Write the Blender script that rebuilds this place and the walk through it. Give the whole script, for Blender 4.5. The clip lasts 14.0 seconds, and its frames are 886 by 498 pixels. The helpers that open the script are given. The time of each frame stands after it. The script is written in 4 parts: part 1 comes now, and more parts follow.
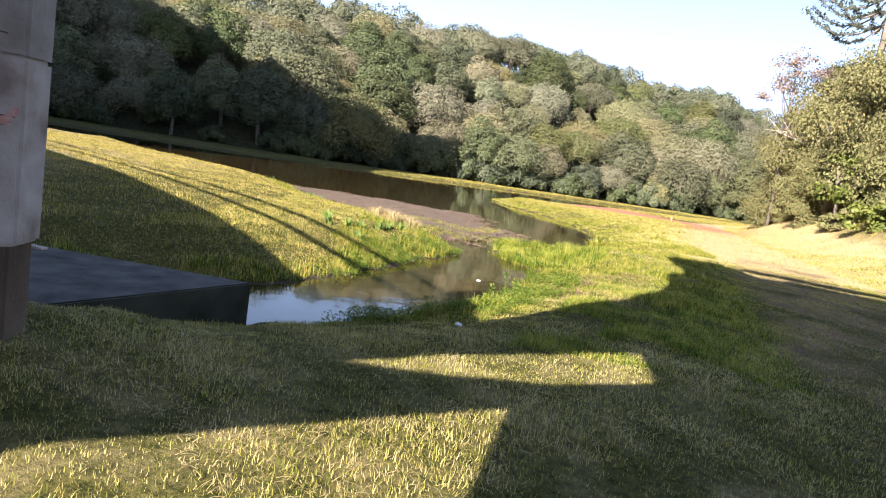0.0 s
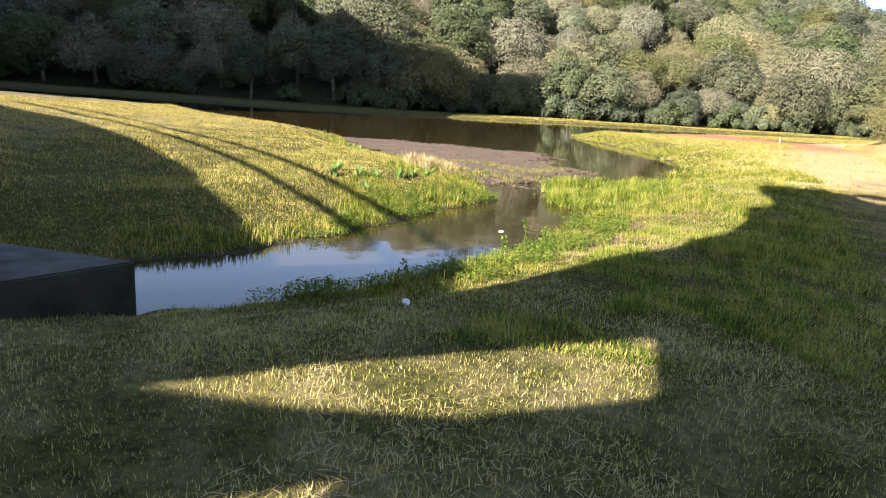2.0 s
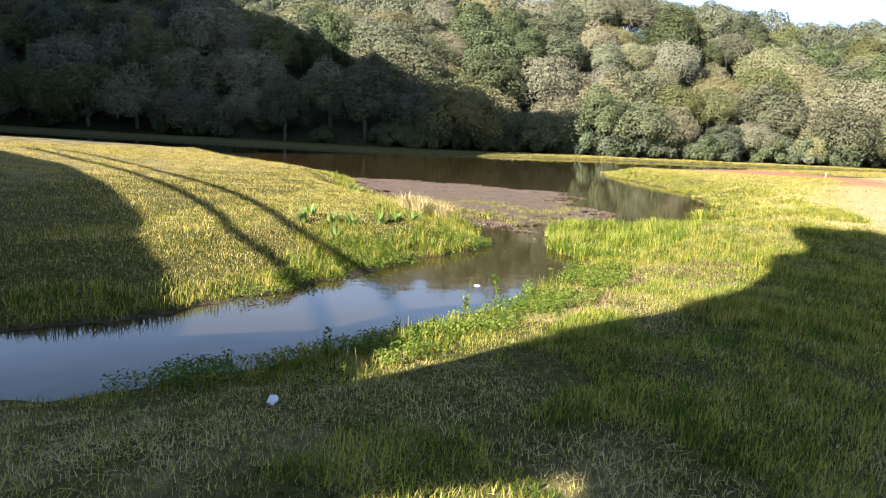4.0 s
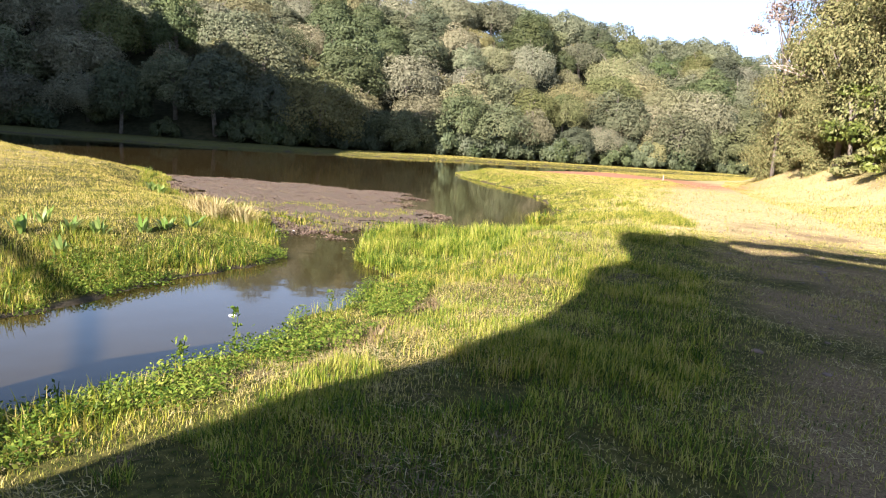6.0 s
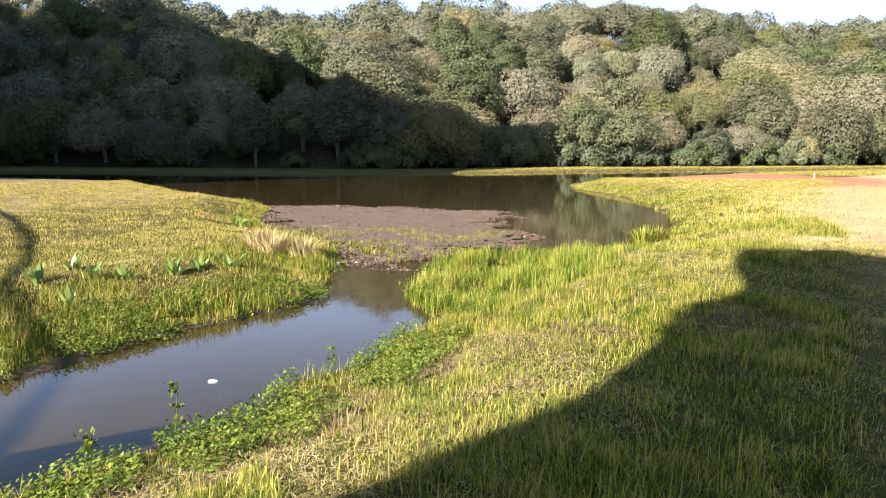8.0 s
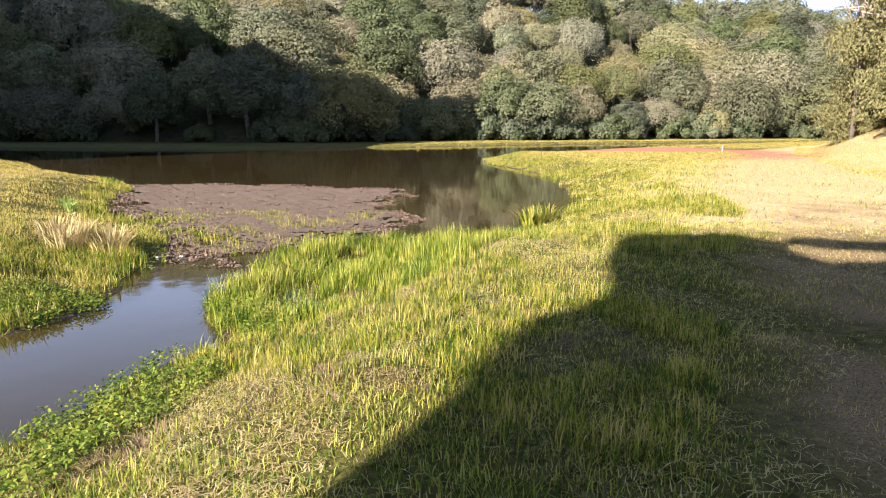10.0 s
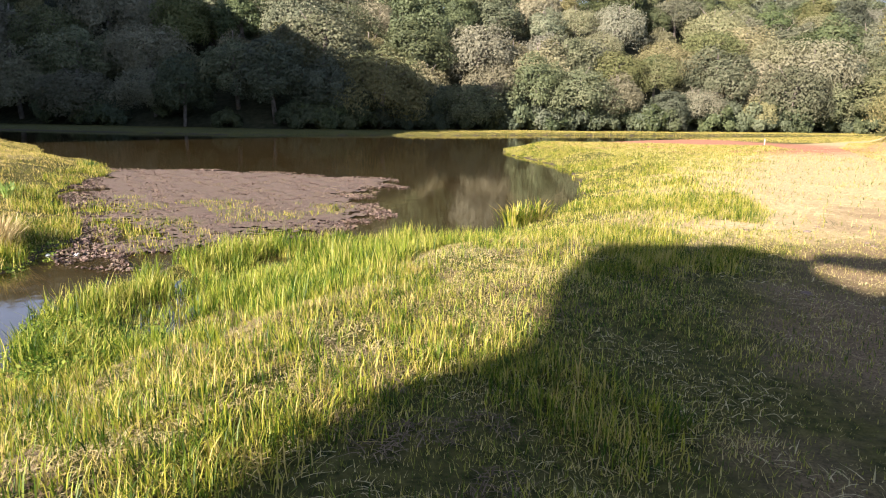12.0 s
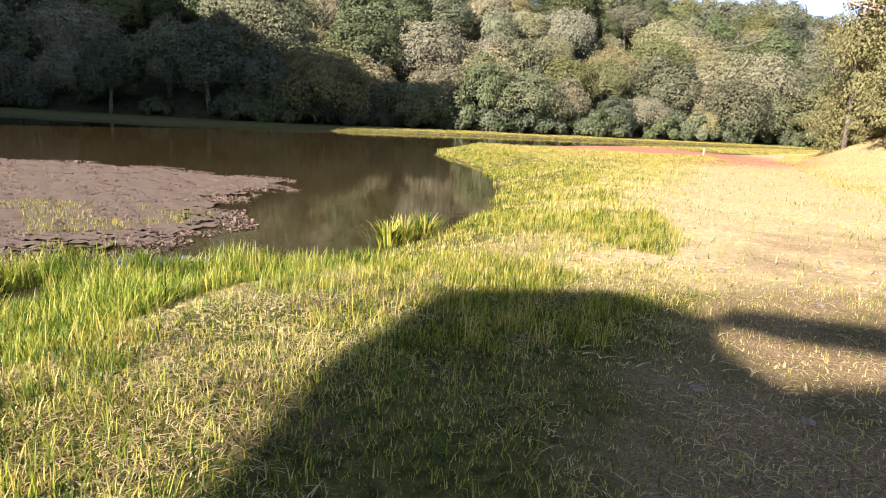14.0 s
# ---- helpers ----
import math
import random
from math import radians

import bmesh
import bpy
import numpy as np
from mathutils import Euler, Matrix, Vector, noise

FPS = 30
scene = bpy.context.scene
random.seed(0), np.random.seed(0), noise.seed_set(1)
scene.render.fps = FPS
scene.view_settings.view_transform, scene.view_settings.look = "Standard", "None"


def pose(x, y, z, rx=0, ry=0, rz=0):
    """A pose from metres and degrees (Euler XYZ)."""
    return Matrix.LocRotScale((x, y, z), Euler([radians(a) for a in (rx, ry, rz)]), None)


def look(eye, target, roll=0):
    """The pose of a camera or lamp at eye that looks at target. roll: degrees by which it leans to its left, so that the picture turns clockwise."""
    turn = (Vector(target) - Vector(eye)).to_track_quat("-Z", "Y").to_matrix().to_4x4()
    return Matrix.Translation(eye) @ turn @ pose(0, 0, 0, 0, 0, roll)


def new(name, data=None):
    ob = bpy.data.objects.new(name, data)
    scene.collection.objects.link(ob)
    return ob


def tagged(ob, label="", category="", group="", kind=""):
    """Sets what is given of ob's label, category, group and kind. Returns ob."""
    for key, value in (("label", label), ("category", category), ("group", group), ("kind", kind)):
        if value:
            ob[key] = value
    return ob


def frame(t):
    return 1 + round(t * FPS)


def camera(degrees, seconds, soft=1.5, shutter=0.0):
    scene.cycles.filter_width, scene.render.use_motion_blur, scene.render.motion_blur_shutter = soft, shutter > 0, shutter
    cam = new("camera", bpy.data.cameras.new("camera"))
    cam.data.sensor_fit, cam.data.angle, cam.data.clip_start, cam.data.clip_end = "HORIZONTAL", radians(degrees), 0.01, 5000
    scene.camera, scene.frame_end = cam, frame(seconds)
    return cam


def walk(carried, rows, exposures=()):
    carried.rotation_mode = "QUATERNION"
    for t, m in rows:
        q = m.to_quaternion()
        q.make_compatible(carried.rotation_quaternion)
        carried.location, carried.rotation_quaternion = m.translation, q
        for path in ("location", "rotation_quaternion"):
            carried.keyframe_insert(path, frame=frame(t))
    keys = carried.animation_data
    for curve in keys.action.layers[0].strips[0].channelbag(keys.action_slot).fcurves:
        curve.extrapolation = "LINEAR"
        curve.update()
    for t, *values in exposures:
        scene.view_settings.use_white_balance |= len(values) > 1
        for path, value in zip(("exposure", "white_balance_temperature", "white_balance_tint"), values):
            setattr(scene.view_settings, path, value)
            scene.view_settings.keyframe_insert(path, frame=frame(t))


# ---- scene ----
cam = camera(69.9, 14.0, 1.1)
PATH = [
    (0, (-0.734, -3.289, 2.064), (-0.754, -1.306, 1.799), 9.1),
    (0.5, (-0.453, -2.846, 2.061), (-0.734, -0.903, 1.676), 6.6),
    (1, (-0.097, -2.248, 2.068), (-0.258, -0.287, 1.709), 4.6),
    (1.5, (0.285, -1.759, 2.064), (0.087, 0.176, 1.599), 3.5),
    (2, (0.54, -1.21, 1.976), (0.237, 0.711, 1.511), 4.0),
    (4.5, (1.507, 0.639, 1.988), (1.063, 2.56, 1.649), 2.9),
    (5, (1.744, 1.078, 2.027), (1.594, 3.042, 1.682), 0.7),
    (5.5, (1.943, 1.653, 1.966), (1.802, 3.615, 1.605), 1.3),
    (6, (2.176, 2.164, 1.948), (2.135, 4.136, 1.616), 4.3),
    (6.5, (2.455, 2.542, 1.958), (2.33, 4.504, 1.592), 2.0),
    (7, (2.641, 3.002, 1.959), (2.32, 4.949, 1.635), 1.1),
    (9.5, (3.724, 5.223, 1.951), (3.234, 7.14, 1.659), -0.2),
    (10, (3.917, 5.771, 1.898), (3.68, 7.721, 1.52), 0.1),
    (10.5, (4.08, 6.217, 1.894), (3.89, 8.154, 1.433), 2.0),
    (11, (4.261, 6.849, 1.813), (4.123, 8.804, 1.414), 0.2),
    (11.5, (4.574, 7.196, 1.895), (4.477, 9.133, 1.405), 2.9),
    (12, (4.85, 7.649, 1.776), (4.499, 9.575, 1.366), 0.9),
    (12.5, (5.139, 8.223, 1.768), (4.941, 10.174, 1.372), 1.8),
    (13, (5.374, 8.75, 1.656), (5.156, 10.682, 1.184), 2.3),
    (13.5, (5.529, 9.206, 1.688), (5.155, 11.134, 1.306), 3.7),
    (14, (5.758, 9.638, 1.79), (5.555, 11.586, 1.38), 3.2),
]
walk(cam, [(t, look(eye, target, roll)) for t, eye, target, roll in PATH], [(0, 2.02, 5900, 21), (4.5, 2.02, 5800, 17), (6.5, 2.0, 5900, 19), (10, 1.95, 5950, 23), (14, 1.93, 5950, 24)])

# ---- light: low winter sun from behind, over the walker's left shoulder ----
SUN_AZ, SUN_EL = 29.0, 25.0
world = bpy.data.worlds.new("sky")
scene.world = world
world.use_nodes = True
wn, wl = world.node_tree.nodes, world.node_tree.links
sky = wn.new("ShaderNodeTexSky")
sky.sky_type, sky.sun_disc = "NISHITA", False
sky.sun_elevation, sky.sun_rotation = radians(SUN_EL), radians(180 + SUN_AZ)
sky.dust_density, sky.air_density = 1.0, 1.0
# pale haze that whitens the sky towards the horizon all round
geo_w = wn.new("ShaderNodeTexCoord")
sep_w = wn.new("ShaderNodeSeparateXYZ")
wl.new(geo_w.outputs["Generated"], sep_w.inputs[0])
haze = wn.new("ShaderNodeMapRange")
haze.interpolation_type = "SMOOTHSTEP"
haze.inputs["From Min"].default_value, haze.inputs["From Max"].default_value = 0.08, 0.48
haze.inputs["To Min"].default_value, haze.inputs["To Max"].default_value = 0.92, 0.0
wl.new(sep_w.outputs["Z"], haze.inputs["Value"])
mix_w = wn.new("ShaderNodeMixRGB")
mix_w.inputs[2].default_value = (6.0, 8.1, 10.9, 1)
wl.new(haze.outputs[0], mix_w.inputs[0])
wl.new(sky.outputs[0], mix_w.inputs[1])
wl.new(mix_w.outputs[0], wn["Background"].inputs[0])
wn["Background"].inputs[1].default_value = 0.05
sun = new("sun", bpy.data.lights.new("sun", "SUN"))
sun.data.energy, sun.data.angle, sun.data.color = 5.0, radians(0.3), (1.0, 0.91, 0.76)
DX, DY, TAN = math.sin(radians(SUN_AZ)), math.cos(radians(SUN_AZ)), math.tan(radians(SUN_EL))
sun.matrix_world = look((0, 0, 60), (DX * 60 / TAN, DY * 60 / TAN, 0))

rng = np.random.default_rng(7)


# ---- materials ----
def mat(name, colors, scale=4.0, rough=0.85, bump=0.3, bscale=30.0, detail=6.0, spread=0.0, translucent=0.0, coords="Object", spec=0.3, island=False, patchy=1.0):
    """Noise between colours at two scales, with a fine bump; spread varies brightness from object to object."""
    m = bpy.data.materials.new(name)
    m.use_nodes = True
    n, l = m.node_tree.nodes, m.node_tree.links
    p = n["Principled BSDF"]
    tc = n.new("ShaderNodeTexCoord")
    big = n.new("ShaderNodeTexNoise")
    big.inputs["Scale"].default_value, big.inputs["Detail"].default_value = scale, detail
    l.new(tc.outputs[coords], big.inputs["Vector"])
    ramp = n.new("ShaderNodeValToRGB")
    while len(ramp.color_ramp.elements) < len(colors):
        ramp.color_ramp.elements.new(0.5)
    for i, (e, c) in enumerate(zip(ramp.color_ramp.elements, colors)):
        e.position, e.color = 0.3 + 0.4 * i / max(1, len(colors) - 1), (*c, 1)
    l.new(big.outputs["Fac"], ramp.inputs["Fac"])
    col = ramp.outputs["Color"]
    if island:
        geo = n.new("ShaderNodeNewGeometry")
        patch = n.new("ShaderNodeMath")
        patch.operation = "MULTIPLY_ADD"
        patch.inputs[1].default_value, patch.inputs[2].default_value = 2.2 * patchy, -1.1 * patchy
        l.new(big.outputs["Fac"], patch.inputs[0])
        tot = n.new("ShaderNodeMath")
        tot.use_clamp = True
        l.new(geo.outputs["Random Per Island"], tot.inputs[0])
        l.new(patch.outputs[0], tot.inputs[1])
        l.new(tot.outputs[0], ramp.inputs["Fac"])
        for i, e in enumerate(ramp.color_ramp.elements):
            e.position = i / max(1, len(colors) - 1)
    fine = n.new("ShaderNodeTexNoise")
    fine.inputs["Scale"].default_value, fine.inputs["Detail"].default_value = bscale, 5
    l.new(tc.outputs[coords], fine.inputs["Vector"])
    if spread:
        info = n.new("ShaderNodeObjectInfo")
        hsv = n.new("ShaderNodeHueSaturation")
        for sock, lo, hi in (("Value", 1 - spread, 1 + spread), ("Hue", 0.5 - spread * 0.07, 0.5 + spread * 0.035), ("Saturation", 0.7, 1.1)):
            mr = n.new("ShaderNodeMapRange")
            mr.inputs["To Min"].default_value, mr.inputs["To Max"].default_value = lo, hi
            if sock == "Value":
                l.new(info.outputs["Random"], mr.inputs["Value"])
            else:
                k = n.new("ShaderNodeMath")
                k.operation = "MULTIPLY"
                k.inputs[1].default_value = 7.31 if sock == "Hue" else 13.7
                fr = n.new("ShaderNodeMath")
                fr.operation = "FRACT"
                l.new(info.outputs["Random"], k.inputs[0])
                l.new(k.outputs[0], fr.inputs[0])
                l.new(fr.outputs[0], mr.inputs["Value"])
            l.new(mr.outputs[0], hsv.inputs[sock])
        l.new(col, hsv.inputs["Color"])
        col = hsv.outputs["Color"]
    l.new(col, p.inputs["Base Color"])
    p.inputs["Roughness"].default_value = rough
    p.inputs["Specular IOR Level"].default_value = spec
    if bump:
        b = n.new("ShaderNodeBump")
        b.inputs["Strength"].default_value, b.inputs["Distance"].default_value = bump, 0.02
        l.new(fine.outputs["Fac"], b.inputs["Height"])
        l.new(b.outputs[0], p.inputs["Normal"])
    if translucent:
        tr = n.new("ShaderNodeBsdfTranslucent")
        l.new(col, tr.inputs["Color"])
        mix = n.new("ShaderNodeMixShader")
        mix.inputs[0].default_value = translucent
        l.new(p.outputs[0], mix.inputs[1])
        l.new(tr.outputs[0], mix.inputs[2])
        l.new(mix.outputs[0], n["Material Output"].inputs[0])
    return m


def ground_material():
    """Turf, trodden earth, straw and red soil, blended by the ground's own masks with broken edges."""
    m = bpy.data.materials.new("turf_and_earth")
    m.use_nodes = True
    n, l = m.node_tree.nodes, m.node_tree.links
    p = n["Principled BSDF"]
    tc = n.new("ShaderNodeTexCoord")

    def tex(scale, detail=6, rough=0.6):
        t = n.new("ShaderNodeTexNoise")
        t.inputs["Scale"].default_value, t.inputs["Detail"].default_value, t.inputs["Roughness"].default_value = scale, detail, rough
        l.new(tc.outputs["Object"], t.inputs["Vector"])
        return t.outputs["Fac"]

    def ramp(fac, a, b, lo=0.35, hi=0.65):
        r = n.new("ShaderNodeValToRGB")
        r.color_ramp.elements[0].position, r.color_ramp.elements[0].color = lo, (*a, 1)
        r.color_ramp.elements[1].position, r.color_ramp.elements[1].color = hi, (*b, 1)
        l.new(fac, r.inputs["Fac"])
        return r.outputs["Color"]

    def mask(name, amount=0.6):
        a = n.new("ShaderNodeAttribute")
        a.attribute_name = name
        add = n.new("ShaderNodeMath")
        add.operation = "MULTIPLY_ADD"
        l.new(mid, add.inputs[0])
        add.inputs[1].default_value = amount
        l.new(a.outputs["Fac"], add.inputs[2])
        mr = n.new("ShaderNodeMapRange")
        mr.inputs["From Min"].default_value, mr.inputs["From Max"].default_value = 0.5 * amount + 0.3, 0.5 * amount + 0.7
        l.new(add.outputs[0], mr.inputs["Value"])
        return mr.outputs[0]

    def blend(fac, a, b):
        x = n.new("ShaderNodeMixRGB")
        l.new(fac, x.inputs[0]), l.new(a, x.inputs[1]), l.new(b, x.inputs[2])
        return x.outputs[0]

    mid, fine, grit = tex(1.6, 8), tex(14, 8, 0.7), tex(60, 4, 0.7)
    turf = ramp(fine, (0.03, 0.036, 0.008), (0.15, 0.13, 0.035))
    straw = ramp(fine, (0.33, 0.245, 0.11), (0.56, 0.44, 0.23))
    earth = ramp(grit, (0.11, 0.076, 0.038), (0.34, 0.235, 0.125))
    red = ramp(fine, (0.30, 0.13, 0.075), (0.42, 0.21, 0.12))
    mud = ramp(fine, (0.05, 0.04, 0.025), (0.10, 0.08, 0.05))
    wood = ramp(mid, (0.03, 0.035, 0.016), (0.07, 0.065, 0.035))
    c = blend(mask("straw"), turf, straw)
    c = blend(mask("earth", 1.0), c, earth)
    c = blend(mask("red"), c, red)
    c = blend(mask("wet", 0.2), c, mud)
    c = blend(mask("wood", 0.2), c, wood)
    l.new(c, p.inputs["Base Color"])
    p.inputs["Roughness"].default_value, p.inputs["Specular IOR Level"].default_value = 0.95, 0.1
    b = n.new("ShaderNodeBump")
    b.inputs["Strength"].default_value, b.inputs["Distance"].default_value = 0.9, 0.03
    l.new(fine, b.inputs["Height"])
    l.new(b.outputs[0], p.inputs["Normal"])
    return m


def water_material():
    m = bpy.data.materials.new("brown_pond_water")
    m.use_nodes = True
    n, l = m.node_tree.nodes, m.node_tree.links
    p = n["Principled BSDF"]
    tc = n.new("ShaderNodeTexCoord")
    t = n.new("ShaderNodeTexNoise")
    t.inputs["Scale"].default_value, t.inputs["Detail"].default_value = 0.25, 3
    l.new(tc.outputs["Object"], t.inputs["Vector"])
    r = n.new("ShaderNodeValToRGB")
    r.color_ramp.elements[0].color, r.color_ramp.elements[1].color = (0.030, 0.021, 0.007, 1), (0.048, 0.035, 0.013, 1)
    l.new(t.outputs["Fac"], r.inputs["Fac"])
    l.new(r.outputs[0], p.inputs["Base Color"])
    p.inputs["Roughness"].default_value, p.inputs["IOR"].default_value = 0.05, 1.45
    w = n.new("ShaderNodeTexNoise")
    w.inputs["Scale"].default_value, w.inputs["Detail"].default_value = 2.5, 2
    l.new(tc.outputs["Object"], w.inputs["Vector"])
    b = n.new("ShaderNodeBump")
    b.inputs["Strength"].default_value, b.inputs["Distance"].default_value = 0.09, 0.02
    l.new(w.outputs["Fac"], b.inputs["Height"])
    l.new(b.outputs[0], p.inputs["Normal"])
    return m


GROUND, WATER = ground_material(), water_material()
CROWN = mat("olive_foliage", [(0.075, 0.088, 0.032), (0.12, 0.13, 0.05), (0.165, 0.165, 0.07)], 0.5, 0.7, 0, spec=0.15, spread=0.28, translucent=0.15, island=True)
TANCROWN = mat("dull_tan_foliage", [(0.14, 0.132, 0.056), (0.185, 0.172, 0.076), (0.225, 0.205, 0.095)], 0.5, 0.7, 0, spec=0.15, spread=0.2, translucent=0.15, island=True)
DARKCROWN = mat("dark_green_foliage", [(0.045, 0.06, 0.024), (0.07, 0.085, 0.034), (0.09, 0.105, 0.042)], 0.5, 0.6, 0, spec=0.2, spread=0.25, translucent=0.1, island=True)
GREYCROWN = mat("greyish_foliage", [(0.13, 0.13, 0.065), (0.17, 0.165, 0.085), (0.205, 0.195, 0.105)], 0.5, 0.7, 0, spec=0.15, spread=0.2, translucent=0.2, island=True)
GREENCROWN = mat("yellow_green_foliage", [(0.09, 0.12, 0.02), (0.22, 0.24, 0.05)], 0.5, 0.55, 0, translucent=0.3, island=True)
DRYCROWN = mat("dry_foliage", [(0.10, 0.105, 0.04), (0.25, 0.22, 0.095), (0.17, 0.185, 0.07)], 0.5, 0.85, 0, spec=0.08, translucent=0.25, island=True)
PINKCROWN = mat("reddish_sparse_foliage", [(0.28, 0.19, 0.16), (0.22, 0.19, 0.13)], 0.5, 0.7, 0, translucent=0.2, island=True)
NEEDLE = mat("dark_needles", [(0.035, 0.05, 0.03), (0.08, 0.09, 0.05)], 2, 0.6, 0, island=True)
BARK = mat("grey_bark", [(0.10, 0.08, 0.06), (0.24, 0.20, 0.16)], 3, 0.9, 0.6, 20)
PALEBARK = mat("pale_bark", [(0.35, 0.28, 0.22), (0.55, 0.47, 0.38)], 3, 0.85, 0.4, 20)
LAWN = mat("short_grass_blades", [(0.05, 0.09, 0.005), (0.21, 0.23, 0.024), (0.48, 0.42, 0.075), (0.62, 0.50, 0.20)], 3.5, 0.6, 0, translucent=0.4, island=True)
NEARLAWN = mat("pale_mown_grass", [(0.11, 0.14, 0.01), (0.36, 0.335, 0.055), (0.60, 0.52, 0.15), (0.70, 0.59, 0.28)], 3, 0.6, 0, translucent=0.4, island=True)
BANKLAWN = mat("mown_bank_grass", [(0.08, 0.10, 0.007), (0.30, 0.265, 0.035), (0.51, 0.41, 0.09), (0.58, 0.44, 0.16)], 2.2, 0.6, 0, translucent=0.4, island=True)
TALL = mat("tall_grass_blades", [(0.03, 0.07, 0.004), (0.15, 0.21, 0.012), (0.385, 0.37, 0.033), (0.55, 0.43, 0.13)], 4.5, 0.5, 0, translucent=0.45, island=True, patchy=1.2)
GREENBLADE = mat("green_grass_blades", [(0.04, 0.09, 0.005), (0.15, 0.22, 0.014), (0.33, 0.36, 0.035), (0.50, 0.44, 0.10)], 3, 0.5, 0, translucent=0.45, island=True)
STRAW = mat("dry_straw", [(0.28, 0.20, 0.075), (0.50, 0.40, 0.17), (0.60, 0.50, 0.25)], 1, 0.8, 0, translucent=0.2, island=True)
DEADGRASS = mat("brown_dead_grass", [(0.10, 0.065, 0.03), (0.24, 0.17, 0.09)], 1, 0.8, 0, island=True)
HERB = mat("herb_leaves", [(0.045, 0.09, 0.008), (0.14, 0.20, 0.022), (0.26, 0.29, 0.045)], 4, 0.65, 0, spec=0.15, translucent=0.35, island=True)
BROAD = mat("broad_leaves", [(0.12, 0.20, 0.03), (0.26, 0.32, 0.09)], 1, 0.35, 0, translucent=0.25, island=True)
WEED = mat("purple_brown_water_fern", [(0.09, 0.06, 0.038), (0.145, 0.103, 0.07), (0.115, 0.09, 0.048)], 5, 0.75, 1.0, 55)
WEEDLEAF = mat("water_fern_fronds", [(0.06, 0.036, 0.025), (0.19, 0.13, 0.095), (0.14, 0.115, 0.055)], 1, 0.6, 0, island=True)
CONCRETE = mat("weathered_concrete", [(0.05, 0.046, 0.04), (0.15, 0.138, 0.12)], 3.5, 0.9, 0.5, 25)
DARKCONCRETE = mat("dark_concrete", [(0.022, 0.022, 0.012), (0.06, 0.055, 0.035)], 2.5, 0.95, 0.5, 25)
WHITEWASH = mat("stained_whitewashed_concrete", [(0.20, 0.145, 0.115), (0.36, 0.295, 0.25), (0.44, 0.38, 0.33)], 3.5, 0.9, 0.4, 40)
BARECONCRETE = mat("bare_grey_concrete", [(0.20, 0.16, 0.13), (0.34, 0.29, 0.25)], 3.0, 0.9, 0.5, 30)
SOILED = mat("brown_soiled_concrete", [(0.06, 0.038, 0.023), (0.14, 0.096, 0.062)], 2.0, 0.95, 0.5, 30)
REDSTAIN = mat("faded_red_paint", [(0.35, 0.13, 0.10), (0.50, 0.30, 0.24)], 20, 0.9, 0.2)
WHITEPLASTIC = mat("white_plastic", [(0.75, 0.75, 0.74), (0.85, 0.85, 0.84)], 20, 0.4, 0)
STONE = mat("path_stones", [(0.14, 0.10, 0.07), (0.26, 0.19, 0.14)], 8, 0.9, 0.4, spread=0.2)
WIRE = mat("dark_cable", [(0.02, 0.02, 0.02), (0.04, 0.04, 0.04)], 10, 0.6, 0)


# ---- mesh helpers ----
def mesh_np(name, verts, faces, material, smooth=False):
    """A mesh from numpy arrays of corners and of equal-sized faces."""
    me = bpy.data.meshes.new(name)
    verts, faces = np.asarray(verts, np.float32), np.asarray(faces, np.int32)
    k = faces.shape[1]
    me.vertices.add(len(verts)), me.loops.add(faces.size), me.polygons.add(len(faces))
    me.vertices.foreach_set("co", verts.ravel())
    me.loops.foreach_set("vertex_index", faces.ravel())
    me.polygons.foreach_set("loop_start", np.arange(0, faces.size, k, dtype=np.int32))
    if smooth:
        me.polygons.foreach_set("use_smooth", np.ones(len(faces), bool))
    me.materials.append(material)
    me.update(calc_edges=True)
    return me


def part(name, bm, material, parent=None, label=""):
    me = bpy.data.meshes.new(name)
    bm.to_mesh(me)
    bm.free()
    me.materials.append(material)
    ob = new(name, me)
    ob.parent = parent
    if label:
        ob["label"] = label
    return ob


def tube(bm, points, radii, sides=7):
    """A tapered round limb along points."""
    rings = []
    for i, p in enumerate(points):
        a, b = points[max(0, i - 1)], points[min(len(points) - 1, i + 1)]
        q = (Vector(b) - Vector(a)).to_track_quat("Z", "Y")
        rings.append([bm.verts.new(Vector(p) + q @ Vector((math.cos(t) * radii[i], math.sin(t) * radii[i], 0))) for t in [2 * math.pi * k / sides for k in range(sides)]])
    for r, s in zip(rings, rings[1:]):
        for k in range(sides):
            bm.faces.new((r[k], r[(k + 1) % sides], s[(k + 1) % sides], s[k])).smooth = True
    bm.faces.new(rings[-1])
    bm.faces.new(rings[0][::-1])


def seg_distance(px, py, poly, closed=True):
    poly = np.asarray(poly, float)
    nxt = np.roll(poly, -1, 0) if closed else poly[1:]
    cur = poly if closed else poly[:-1]
    best = np.full(px.shape, 1e9)
    for (ax, ay), (bx, by) in zip(cur, nxt):
        dx, dy = bx - ax, by - ay
        t = np.clip(((px - ax) * dx + (py - ay) * dy) / (dx * dx + dy * dy), 0, 1)
        best = np.minimum(best, np.hypot(px - ax - t * dx, py - ay - t * dy))
    return best


def inside(px, py, poly):
    poly = np.asarray(poly, float)
    r = np.zeros(px.shape, bool)
    for (ax, ay), (bx, by) in zip(poly, np.roll(poly, -1, 0)):
        if ay != by:
            r ^= ((ay > py) != (by > py)) & (px < (bx - ax) * (py - ay) / (by - ay) + ax)
    return r


def smooth(a, b, x):
    t = np.clip((x - a) / (b - a), 0, 1)
    return t * t * (3 - 2 * t)


